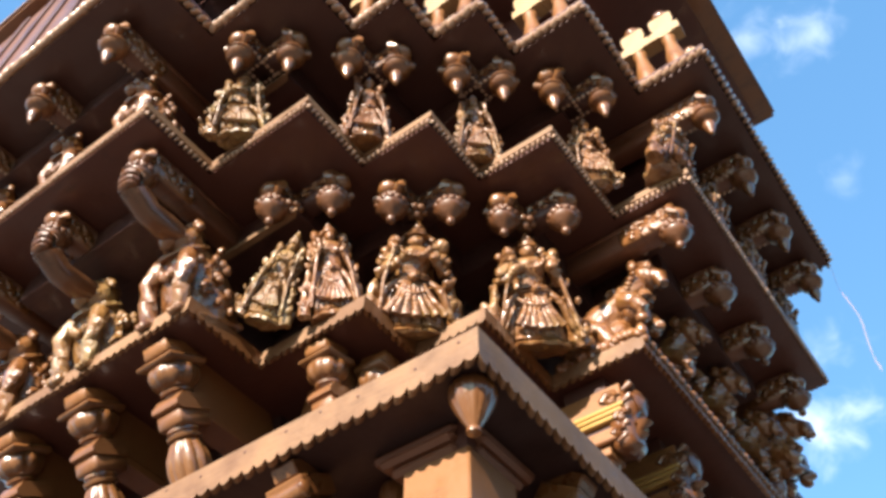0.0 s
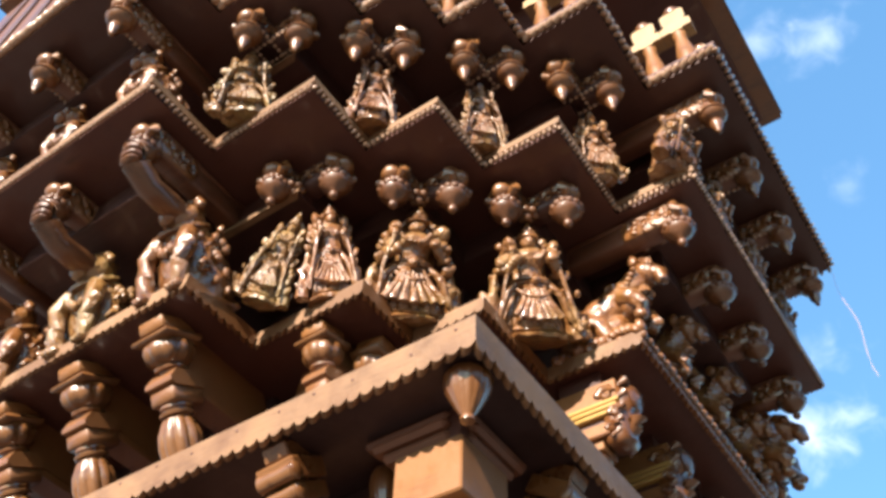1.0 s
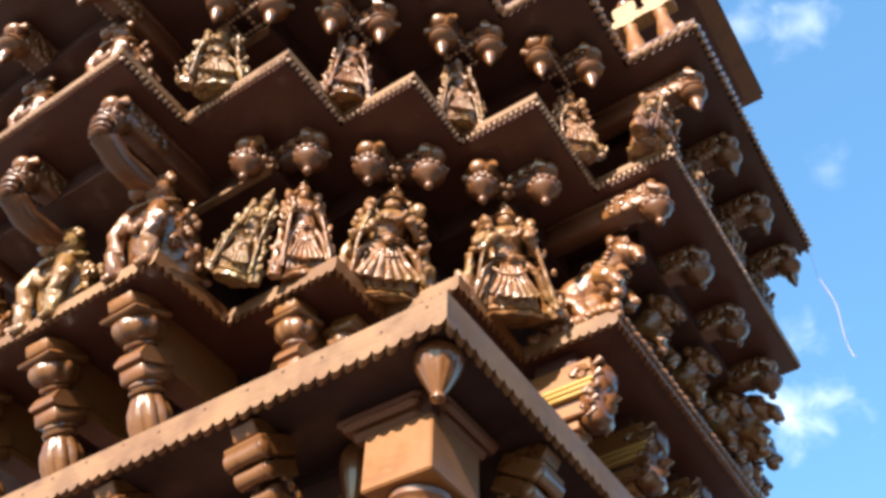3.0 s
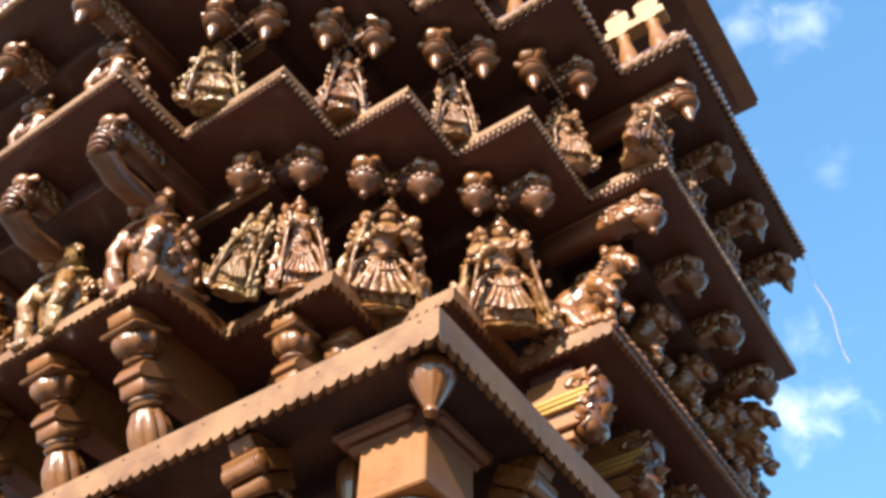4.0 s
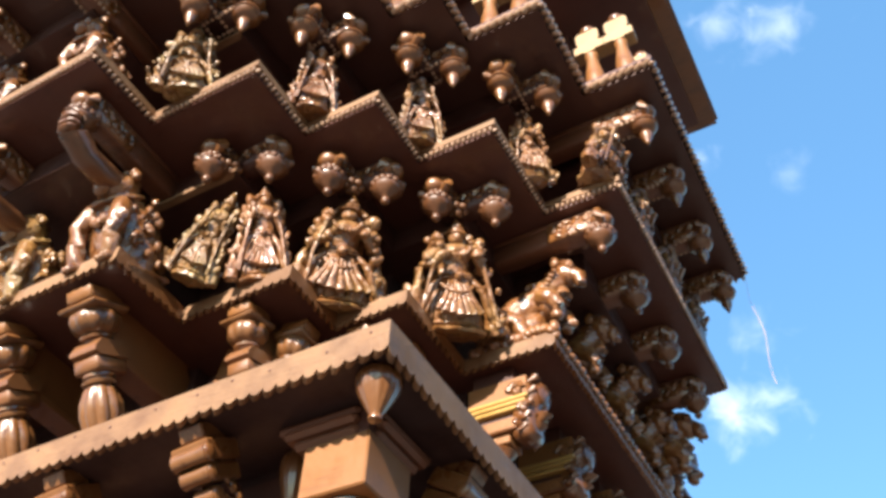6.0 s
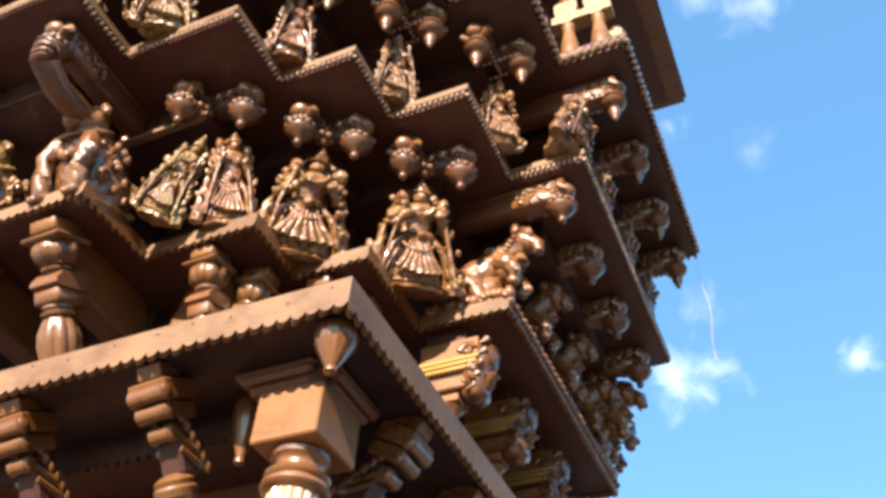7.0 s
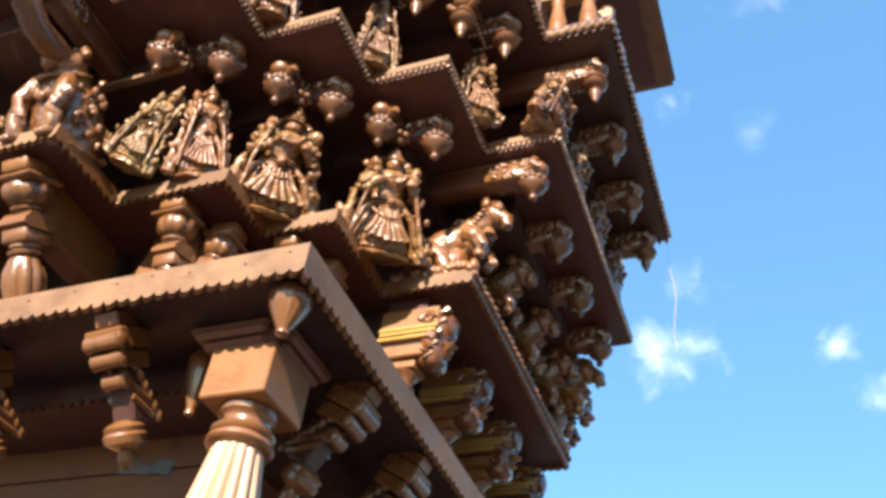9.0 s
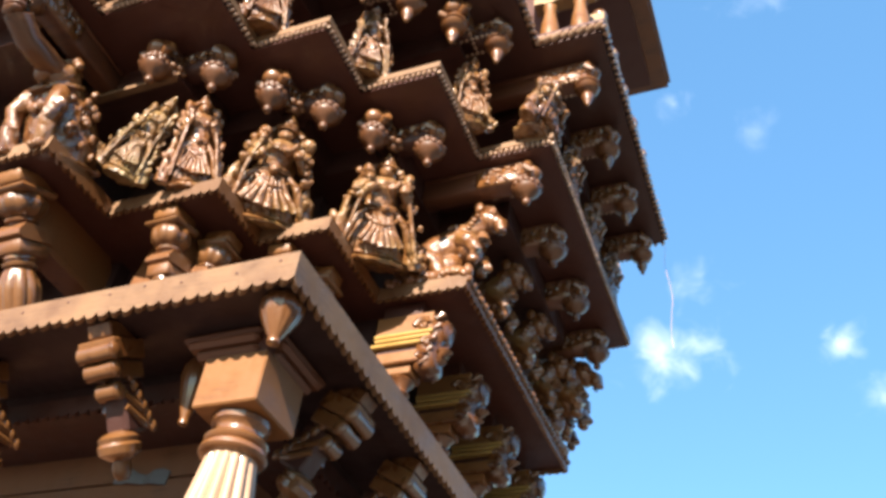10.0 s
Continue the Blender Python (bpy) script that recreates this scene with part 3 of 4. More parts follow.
def beast_mesh(seed, material):
    """A rearing carved beast in profile, a plain arched mass on a scrolled foot: unit height, chest towards -y."""
    rnd = random.Random(seed)
    bm = bmesh.new()
    box(bm, (-0.15, -0.16, 0.0), (0.15, 0.40, 0.05), bevel=0.015)
    tube(bm, [(0, 0.33, 0.02), (0, 0.27, 0.16), (0, 0.19, 0.32), (0, 0.09, 0.48), (0, 0.0, 0.62), (0, -0.06, 0.74), (0, -0.10, 0.84)], [0.20, 0.225, 0.215, 0.185, 0.150, 0.125, 0.105], 22)
    blob(bm, (0, -0.15, 0.85), (0.120, 0.130, 0.105), (20, 0, 0), 16)
    tube(bm, [(0, -0.20, 0.86), (0, -0.29, 0.83), (0, -0.33, 0.76), (0, -0.31, 0.71)], [0.085, 0.072, 0.052, 0.030], 14)
    blob(bm, (0, -0.13, 0.48), (0.150, 0.130, 0.120), seg=16)
    blob(bm, (0, 0.02, 0.24), (0.145, 0.17, 0.22), seg=16)
    tube(bm, [(0, -0.16, 0.68), (0, -0.20, 0.62), (0, -0.20, 0.56)], [0.060, 0.075, 0.070], 12)
    for s in (-1, 1):
        blob(bm, (s * 0.10, -0.19, 0.90), (0.034, 0.034, 0.034), seg=10)
        lathe(bm, [(0.044, -0.008), (0.052, 0.0), (0.044, 0.008)], 16, pose(s * 0.098, -0.185, 0.90, 0, 80, 0))
        blob(bm, (s * 0.10, -0.04, 0.93), (0.036, 0.050, 0.062), (-25, 0, 0), 10)
        tube(bm, [(s * 0.12, -0.05, 0.54), (s * 0.15, -0.20, 0.50), (s * 0.13, -0.28, 0.43), (s * 0.11, -0.25, 0.36)], [0.085, 0.070, 0.058, 0.048], 12)
        blob(bm, (s * 0.11, -0.27, 0.35), (0.052, 0.055, 0.040), seg=10)
        tube(bm, [(s * 0.15, 0.22, 0.26), (s * 0.13, 0.06, 0.24), (s * 0.12, -0.02, 0.15), (s * 0.11, -0.10, 0.09)], [0.110, 0.095, 0.070, 0.056], 12)
        for r, y, z in ((0.055, 0.06, 0.60),):   # a scroll on the neck
            tube(bm, [(s * 0.148, y + r * math.cos(a) * (1 - a / 10), z + r * math.sin(a) * (1 - a / 10)) for a in range(9)], [0.017] * 9, 7)
        for k in range(6):
            blob(bm, (s * (0.145 - 0.008 * k), -0.10 + 0.012 * k, 0.80 - 0.045 * k), (0.026, 0.034, 0.024), seg=8)
        for k in range(8):   # the scrolled foot
            blob(bm, (s * 0.150, -0.17 + 0.072 * k, 0.055 + 0.02 * rnd.random()), (0.040, 0.040, 0.046), (0, rnd.uniform(-30, 30), 0), 9)
    for k in range(5):
        blob(bm, ((k - 2) * 0.065, -0.185, 0.045), (0.036, 0.034, 0.042), seg=9)
        blob(bm, (0, 0.02 + 0.052 * k, 0.86 - 0.085 * k), (0.045, 0.060, 0.055), (-40, 0, 0), 9)
    lathe(bm, [(0.085, 0.90), (0.110, 0.92), (0.085, 0.94), (0.095, 0.965), (0.055, 1.0)], 24, pose(0, -0.11, 0), flutes=8, depth=0.12)
    roughen(bm, seed, ((6, 0.012), (18, 0.008)))
    return mesh_of("beast", bm, material)


def lion_mesh(seed, material):
    """A crouching carved beast seen from the front, kept plain: a broad mass with a ringed head, scrolls and lumps. Unit height, front towards -y."""
    rnd = random.Random(seed)
    bm = bmesh.new()
    box(bm, (-0.34, -0.22, 0.0), (0.34, 0.30, 0.05), bevel=0.02)
    tube(bm, [(0, 0.12, 0.02), (0, 0.10, 0.22), (0, 0.05, 0.44), (0, 0.0, 0.62), (0, -0.02, 0.78)], [0.30, 0.34, 0.31, 0.24, 0.19], 24)
    blob(bm, (0, -0.06, 0.84), (0.20, 0.20, 0.17), seg=18)
    for z, r in ((0.72, 0.25), (0.88, 0.20)):   # a collar and a brow ring
        lathe(bm, [(r - 0.03, -0.022), (r, -0.008), (r, 0.012), (r - 0.03, 0.026)], 30, pose(0, -0.05, z, 18))
    blob(bm, (0, -0.25, 0.79), (0.09, 0.07, 0.07), seg=12)
    for s in (-1, 1):
        blob(bm, (s * 0.11, -0.22, 0.86), (0.045, 0.04, 0.045), seg=10)
        tube(bm, [(s * 0.17, -0.16, 0.62), (s * 0.25, -0.26, 0.46), (s * 0.22, -0.30, 0.28), (s * 0.20, -0.30, 0.08)], [0.10, 0.095, 0.08, 0.085], 14)
        for k in range(3):
            blob(bm, (s * (0.20 + 0.05 * (k - 1)), -0.36, 0.07), (0.034, 0.05, 0.04), seg=9)
        for r, y, z in ((0.12, 0.02, 0.46), (0.10, 0.16, 0.24), (0.07, -0.10, 0.28)):
            tube(bm, [(s * (0.325 - 0.02 * a / 8), y + r * math.cos(a) * (1 - a / 10), z + r * math.sin(a) * (1 - a / 10)) for a in range(9)], [0.026] * 9, 8)
        for k in range(14):
            a, z = rnd.uniform(-0.2, 1.4), rnd.uniform(0.08, 0.70)
            r = 0.36 - 0.16 * max(0, z - 0.4)
            blob(bm, (s * r * math.cos(a * 0.8), 0.08 - r * 0.55 * math.sin(a), z), (0.042, 0.042, 0.050), (rnd.uniform(-40, 40), 0, 0), 9)
    for k in range(7):
        a = math.pi * k / 6
        blob(bm, (0.22 * math.cos(a), -0.06, 0.92 + 0.06 * math.sin(a)), (0.045, 0.05, 0.045), seg=9)
    for k in range(5):
        blob(bm, ((k - 2) * 0.06, -0.27 + 0.02 * abs(k - 2), 0.52 - 0.03 * (2 - abs(k - 2))), (0.04, 0.035, 0.05), seg=9)
    roughen(bm, seed, ((6, 0.018), (17, 0.014)))
    return mesh_of("lion", bm, material)


def lean(base, top, face):
    """The pose that takes z to the line from base to top, of unit height, with -y towards face."""
    b, t = Vector(base), Vector(top)
    z = (t - b).normalized()
    y = -(Vector(face) - Vector(face).dot(z) * z).normalized()
    x = y.cross(z)
    h = (t - b).length
    return Matrix.Translation(b) @ Matrix((x, y, z)).transposed().to_4x4() @ Matrix.Diagonal((h, h, h, 1))


def facing(u, v, z, out):
    """A pose at plan offsets u, v with -y turned outward."""
    return Matrix.Translation((CX + u, CY - v, z)) @ pose(0, 0, 0, 0, 0, {"front": 0, "side": 90, "corner": 45}[out])


OUT = {"front": (0, -1, 0), "side": (1, 0, 0), "corner": (0.7071, -0.7071, 0)}
BELL, LOTUS, DROP = pendant_mesh("bell"), pendant_mesh("lotus"), pendant_mesh("drop")
ARM_LONG, ARM_SHORT = arm_meshes(0.46, 0.115), arm_meshes(0.20, 0.100)
FIGURES = [figure_mesh(3, FIGURE), figure_mesh(8, GOLDEN), figure_mesh(15, FIGURE), figure_mesh(21, FIGURE), figure_mesh(33, BEAST)]
BEASTS = [beast_mesh(4, BEAST), beast_mesh(9, BEAST)]
LIONS = [lion_mesh(5, BEAST), lion_mesh(12, GOLDEN)]


def bracket(u, v, z, out, long, pendant):
    """An arm whose pendant hangs at u, v; z is the soffit."""
    body, beading, scrolls, boss = ARM_LONG if long else ARM_SHORT
    ob = part("bracket_arm", body, None, car, at=facing(u, v, z, out))
    if pendant is BELL:
        tagged(part("beading", beading, None, ob), kind="stuff")
    tagged(part("scrollwork", scrolls, None, ob), kind="stuff")
    part("boss", boss, None, ob, at=pose(0, 0.008, -0.004) @ Matrix.Diagonal((1.3, 1.3, 1.2, 1)))
    part("pendant", pendant, None, ob, at=pose(0, 0, -0.078 if pendant is LOTUS else -0.070) @ Matrix.Scale(1.04 if pendant is LOTUS else 1.0, 4), label="turned lotus-bud pendant")
    return ob


def carving(mesh, base, top, out, width=1.0, tier="second cornice"):
    """A carved statue that stands on a cornice and leans out."""
    (u0, v0, z0), (u1, v1, z1) = base, top
    m = lean((CX + u0, CY - v0, z0), (CX + u1, CY - v1, z1), OUT[out]) @ Matrix.Diagonal((width, width, 1, 1))
    human = mesh in FIGURES
    ob = part("carved_figure" if human else "carved_beast", mesh, None, None, at=m)
    wood_word = "gilded golden" if mesh.materials[0] == GOLDEN else "varnished brown"
    words = wood_word + (" teak standing figure with pleated skirt" if human else " teak crouching beast with scrolls" if mesh in LIONS else " teak rearing beast on a scrolled foot")
    return tagged(ob, words, "statue", group=("carved figures" if human else "crouching beasts" if mesh in LIONS else "rearing beasts") + " on the " + tier)


def stem(u, v, z, back):
    """A thick curved neck from a carved head up to the pendant of its arm."""
    bm = bmesh.new()
    tube(bm, [(0, 0.012, -0.11), (0, -0.018, -0.165), (0, 0.005, -0.225), (0, 0.08, -0.262), (0, 0.17, -0.262), (0, back, -0.235)], [0.036, 0.045, 0.049, 0.047, 0.044, 0.042], 18)
    for k in range(5):
        blob(bm, (0, -0.032 + 0.006 * abs(k - 2), -0.135 - 0.022 * k), (0.040, 0.024, 0.009), seg=10)
    roughen(bm, 6, ((9, 0.016), (24, 0.010)))
    return part("curved_neck", bm, BUD, car, at=facing(u, v, z, "front"), smooth=True)


def blossom_mesh():
    """A small flower of round petals that hangs where two arms meet."""
    bm = bmesh.new()
    blob(bm, (0, 0, -0.012), (0.020, 0.020, 0.022), seg=12)
    for k in range(6):
        a = math.pi * k / 3
        blob(bm, (0.027 * math.cos(a), 0.027 * math.sin(a), 0.0), (0.017, 0.017, 0.014), seg=9)
    return mesh_of("blossom", bm, CARVED)


BLOSSOM = blossom_mesh()

# second tier: beaded cornice over the scalloped one
for k, (left, right) in enumerate((((0.788, 1.552), (1.000, 1.448)), ((1.155, 1.295), (1.326, 1.158)), ((1.455, 0.998), (1.644, 0.869)))):
    bracket(*left, 4.475, "front", False, LOTUS)
    bracket(*right, 4.475, "side", False, LOTUS)
    part("blossom", BLOSSOM, None, car, at=facing(left[0] + 0.050, right[1] + 0.050, 4.366, "corner"))
carving(FIGURES[1], (0.690, 1.410, 3.91), (0.830, 1.440, 4.28), "corner", 0.62)
carving(FIGURES[4], (0.900, 1.270, 3.91), (0.925, 1.390, 4.33), "corner", 0.68)
for base, top, k in (((1.070, 1.028), (1.187, 1.190), 0), ((1.390, 0.721), (1.485, 0.903), 3)):
    carving(FIGURES[k], (*base, 3.91), (*top, 4.33), "corner", 1.06)
for k, (u, shift) in enumerate(((0.504, -0.05), (0.020, -0.04), (-0.464, -0.04))):
    bracket(u, 1.945, 4.475, "front", True, LOTUS)
    carving(LIONS[k % 2], (u + shift, 1.51, 3.91), (u + shift * 0.4, 1.68, 4.31), "front", 0.92)
    stem(u, 1.945, 4.475, 0.26)
for v in (0.557, 0.165, -0.225, -0.630):
    bracket(1.955, v, 4.475, "side", True, LOTUS)
for k, v in enumerate((0.500, 0.130, -0.240, -0.590, -0.890)):
    carving(BEASTS[k % 2], (1.57, v, 3.91), (1.74, v, 4.34), "side", 0.95)
carving(BEASTS[0], (1.64, -0.74, 3.93), (1.80, -0.75, 4.40), "side", 1.1)
carving(BEASTS[1], (1.28, -1.00, 3.91), (1.42, -1.02, 4.34), "side", 1.0)

rnd = random.Random(31)
bm = bmesh.new()
for k in range(17):   # a bank of curled leaves along the edge in front of the corner beast
    blob(bm, (CX + 1.40 + 0.021 * k, CY - 0.565 + rnd.uniform(-0.010, 0.012), 3.926 + rnd.uniform(0, 0.022)), (0.020, 0.024, rnd.uniform(0.018, 0.032)), (rnd.uniform(-30, 30), rnd.uniform(-40, 40), 0), 9)
box(bm, (CX + 1.39, CY - 0.565, 3.912), (CX + 1.735, CY - 0.51, 3.93))
roughen(bm, 4, ((28, 0.006),))
part("leaf_bank", bm, BEAST, cornice1, "row of curled leaves along the edge", smooth=True)

# third tier: roped cornice over the beaded one
for left, right in (((0.871, 1.935), (1.033, 1.816)), ((1.200, 1.663), (1.335, 1.528)), ((1.504, 1.358), (1.636, 1.220)), ((1.776, 1.070), (1.921, 0.922))):
    bracket(*left, 5.005, "front", False, BELL)
    bracket(*right, 5.005, "side", False, BELL)
for base, top, k, w in (((0.793, 1.768), (0.82, 1.86), 1, 0.95), ((1.172, 1.487), (1.215, 1.555), 4, 0.72), ((1.459, 1.165), (1.500, 1.250), 2, 0.72), ((1.771, 0.790), (1.800, 0.890), 0, 0.75)):
    carving(FIGURES[k], (*base, 4.532), (*top, 4.875), "corner", w, "third cornice")
for u in (0.498, 0.050, -0.400):
    bracket(u, 2.255, 5.005, "front", True, BELL)
    carving(LIONS[0], (u - 0.02, 1.93, 4.532), (u - 0.02, 2.07, 4.86), "front", 0.85, "third cornice")
for v in (0.596, 0.214, -0.169, -0.545):
    bracket(2.225, v, 5.005, "side", True, BELL)
    carving(FIGURES[0], (2.00, v + 0.04, 4.532), (2.09, v + 0.04, 4.90), "side", 0.9 if v < 0.5 else 1.12, "third cornice")
carving(FIGURES[2], (1.93, -0.72, 4.532), (2.00, -0.74, 4.86), "side", 0.9, "third cornice")


# first tier: struts between the plain cornice and the scalloped stepped one
def strut_meshes():
    """The turned pieces of a leaning strut, unit height, front towards -y: foot, vase, collar, block, bowl, ledge, capital."""
    foot, vase, collar, block, bowl, ledge, capital = (bmesh.new() for _ in range(7))
    box(foot, (-0.10, -0.10, 0.0), (0.10, 0.10, 0.05), bevel=0.01)
    lathe(vase, [(0.060, 0.04), (0.066, 0.16), (0.090, 0.28), (0.110, 0.38), (0.108, 0.44), (0.084, 0.50), (0.062, 0.53)], 72, flutes=9, depth=0.12, span=(0.18, 0.50))
    lathe(collar, [(0.058, 0.52), (0.084, 0.530), (0.088, 0.542), (0.070, 0.552), (0.070, 0.558), (0.082, 0.565), (0.080, 0.578), (0.06, 0.585)], 28)
    box(block, (-0.084, -0.088, 0.580), (0.084, 0.12, 0.655), bevel=0.012)
    prism_shape = [(-0.070, 0.655), (-0.100, 0.672), (-0.100, 0.690), (-0.055, 0.735), (0.12, 0.735), (0.12, 0.655)]   # a sloped top over the block
    a = [block.verts.new((-0.090, y, z)) for y, z in prism_shape]
    b = [block.verts.new((0.090, y, z)) for y, z in prism_shape]
    for i in range(6):
        block.faces.new((a[i], a[(i + 1) % 6], b[(i + 1) % 6], b[i]))
    block.faces.new(a)
    block.faces.new(b[::-1])
    lathe(bowl, [(0.050, 0.72), (0.060, 0.745), (0.082, 0.752), (0.084, 0.764), (0.070, 0.772), (0.100, 0.785), (0.124, 0.812), (0.132, 0.842), (0.126, 0.870), (0.108, 0.884)], 54, flutes=9, depth=0.10, span=(0.78, 0.88))
    rows = [[ledge.verts.new((x * r, -r if y < 0 else 0.12, z)) for x, y in ((-1, -1), (1, -1), (1, 1), (-1, 1))] for r, z in ((0.094, 0.880), (0.122, 0.893), (0.126, 0.906), (0.118, 0.916), (0.096, 0.930), (0.090, 0.936))]
    for lo, hi in zip(rows, rows[1:]):
        for i in range(4):
            ledge.faces.new((lo[i], lo[(i + 1) % 4], hi[(i + 1) % 4], hi[i]))
    ledge.faces.new(rows[0][::-1])
    ledge.faces.new(rows[-1])
    box(capital, (-0.086, -0.104, 0.934), (0.086, 0.12, 1.0), bevel=0.008)
    return [mesh_of(n, bm, m) for n, bm, m in (("foot", foot, CARVED), ("vase", vase, CARVED), ("collar", collar, CARVED), ("block", block, TIE), ("bowl", bowl, CARVED), ("ledge", ledge, CARVED), ("capital", capital, BLOCK))]


def fin_mesh():
    """The board that ties a strut to the wall: a plate with a sloping lower edge and two mouldings along it."""
    bm = bmesh.new()
    for w, shape in ((0.050, [(0.05, 1.0), (0.62, 1.0), (0.62, 0.36), (0.05, 0.66)]),
                     (0.078, [(0.05, 0.65), (0.62, 0.35), (0.62, 0.395), (0.05, 0.695)]),
                     (0.064, [(0.05, 0.71), (0.62, 0.41), (0.62, 0.430), (0.05, 0.730)])):
        a = [bm.verts.new((-w, y, z)) for y, z in shape]
        b = [bm.verts.new((w, y, z)) for y, z in shape]
        for i in range(4):
            bm.faces.new((a[i], a[(i + 1) % 4], b[(i + 1) % 4], b[i]))
        bm.faces.new(a)
        bm.faces.new(b[::-1])
    return mesh_of("fin", bm, TIE, smooth=False)


STRUT, FIN = strut_meshes(), fin_mesh()


def strut(base, top, out, slim=0.92):
    (u0, v0, z0), (u1, v1, z1) = base, top
    ob = new("strut")
    ob.parent = car
    ob.matrix_basis = lean((CX + u0, CY - v0, z0), (CX + u1, CY - v1, z1), OUT[out]) @ Matrix.Diagonal((slim, slim, 1, 1))
    tagged(ob, "turned teak strut with a lotus capital")
    for me in STRUT:
        part(me.name.split(".")[0], me, None, ob)
    part("fin", FIN, None, ob)
    return ob


for u in (0.385, -0.035, -0.455):
    strut((u, 1.19, 3.226), (u, 1.545, 3.868), "front")
strut((0.835, 1.06, 3.226), (0.825, 1.22, 3.868), "front", 0.84)
strut((1.14, 0.78, 3.226), (1.14, 0.93, 3.868), "front", 0.84)
for u, v in ((0.985, 1.12), (1.27, 0.84)):   # the same struts seen end on, turned to the side of each step
    strut((u - 0.16, v - 0.07, 3.226), (u - 0.04, v - 0.07, 3.868), "side", 0.80)
# orange block added where sunlight falls on the core wall between two struts
bm = bmesh.new()
box(bm, (CX + 0.655, CY - 1.20, 3.226), (CX + 0.79, CY - 1.02, 3.325), bevel=0.012)
part("wall_block", bm, BLOCK, car, "orange teak block standing in for a sunlit patch of wall")


def corbel_meshes():
    """The pieces of a stepped corbel: a plain cheek, gilded bands over a recess, tapering blocks and a finial, a carved leaf face on its front. Hangs from z = 0, -y outward."""
    made = []
    z, w = 0.0, 0.062
    drop = 0.066
    # neck and recess take the darkened teak in place of real shade
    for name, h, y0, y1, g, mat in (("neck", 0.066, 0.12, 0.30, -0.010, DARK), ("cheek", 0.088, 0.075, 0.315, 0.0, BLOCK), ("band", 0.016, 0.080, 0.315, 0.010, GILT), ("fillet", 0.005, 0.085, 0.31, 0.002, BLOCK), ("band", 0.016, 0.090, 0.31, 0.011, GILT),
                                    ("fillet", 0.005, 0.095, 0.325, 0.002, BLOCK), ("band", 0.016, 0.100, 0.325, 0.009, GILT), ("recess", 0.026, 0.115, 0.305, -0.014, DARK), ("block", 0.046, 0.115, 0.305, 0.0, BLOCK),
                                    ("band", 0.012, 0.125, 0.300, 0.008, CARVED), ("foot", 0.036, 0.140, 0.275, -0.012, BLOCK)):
        bm = bmesh.new()
        box(bm, (-w - g, y0 - g, z - h), (w + g, y1, z), bevel=0.003)
        made.append((name, mesh_of(name, bm, mat, False)))
        z -= h
    bm = bmesh.new()
    lathe(bm, [(0.046, z), (0.054, z - 0.012), (0.036, z - 0.030), (0.028, z - 0.05), (0.038, z - 0.064), (0.012, z - 0.09)][::-1], 20, pose(0, 0.205, 0))
    made.append(("finial", mesh_of("finial", bm, CARVED)))
    rnd = random.Random(5)
    bm = bmesh.new()   # the leaf face: a ringed rosette among curled leaves, one mass
    box(bm, (-0.058, 0.060, -0.300), (0.058, 0.15, -0.042), bevel=0.02)
    blob(bm, (0, 0.070, -0.115), (0.060, 0.040, 0.075), seg=18)
    lathe(bm, [(0.036, -0.012), (0.050, 0.0), (0.036, 0.012)], 24, pose(0, 0.034, -0.115, 90))
    blob(bm, (0, 0.032, -0.115), (0.026, 0.018, 0.026), seg=12)
    for sd in (-1, 1):
        for y, z0, r in ((0.112, -0.100, 0.036), (0.085, -0.185, 0.028), (0.105, -0.245, 0.022)):   # curled leaves
            tube(bm, [(sd * 0.060, y + r * math.cos(a) * (1 - a / 9), z0 + r * math.sin(a) * (1 - a / 9)) for a in range(8)], [0.016] * 8, 8)
        for k in range(5):
            tube(bm, [(sd * 0.030, 0.050 + 0.010 * k, -0.050 - 0.050 * k), (sd * 0.056, 0.042 + 0.012 * k, -0.062 - 0.050 * k), (sd * 0.066, 0.066 + 0.012 * k, -0.085 - 0.050 * k)], [0.016, 0.015, 0.006], 8)
    for k in range(3):
        tube(bm, [(0, 0.052 + 0.020 * k, -0.180 - 0.038 * k), (0, 0.036 + 0.022 * k, -0.200 - 0.038 * k), (0, 0.060 + 0.022 * k, -0.222 - 0.038 * k)], [0.034, 0.030, 0.012], 10)
    bmesh.ops.translate(bm, vec=(0, 0, 0.040 - drop), verts=bm.verts)
    roughen(bm, 2, ((22, 0.007),))
    made.append(("leaf_face", mesh_of("leaf_face", bm, CARVED)))
    return made


CORBEL = corbel_meshes()
for v in (0.462, 0.035, -0.385, -0.800):
    ob = new("corbel")
    ob.parent = car
    ob.matrix_world = facing(1.665, v, 3.868, "side")
    tagged(ob, "stepped teak corbel with gilded bands and leaf carving")
    for name, mesh in CORBEL:
        part(name, mesh, None, ob)


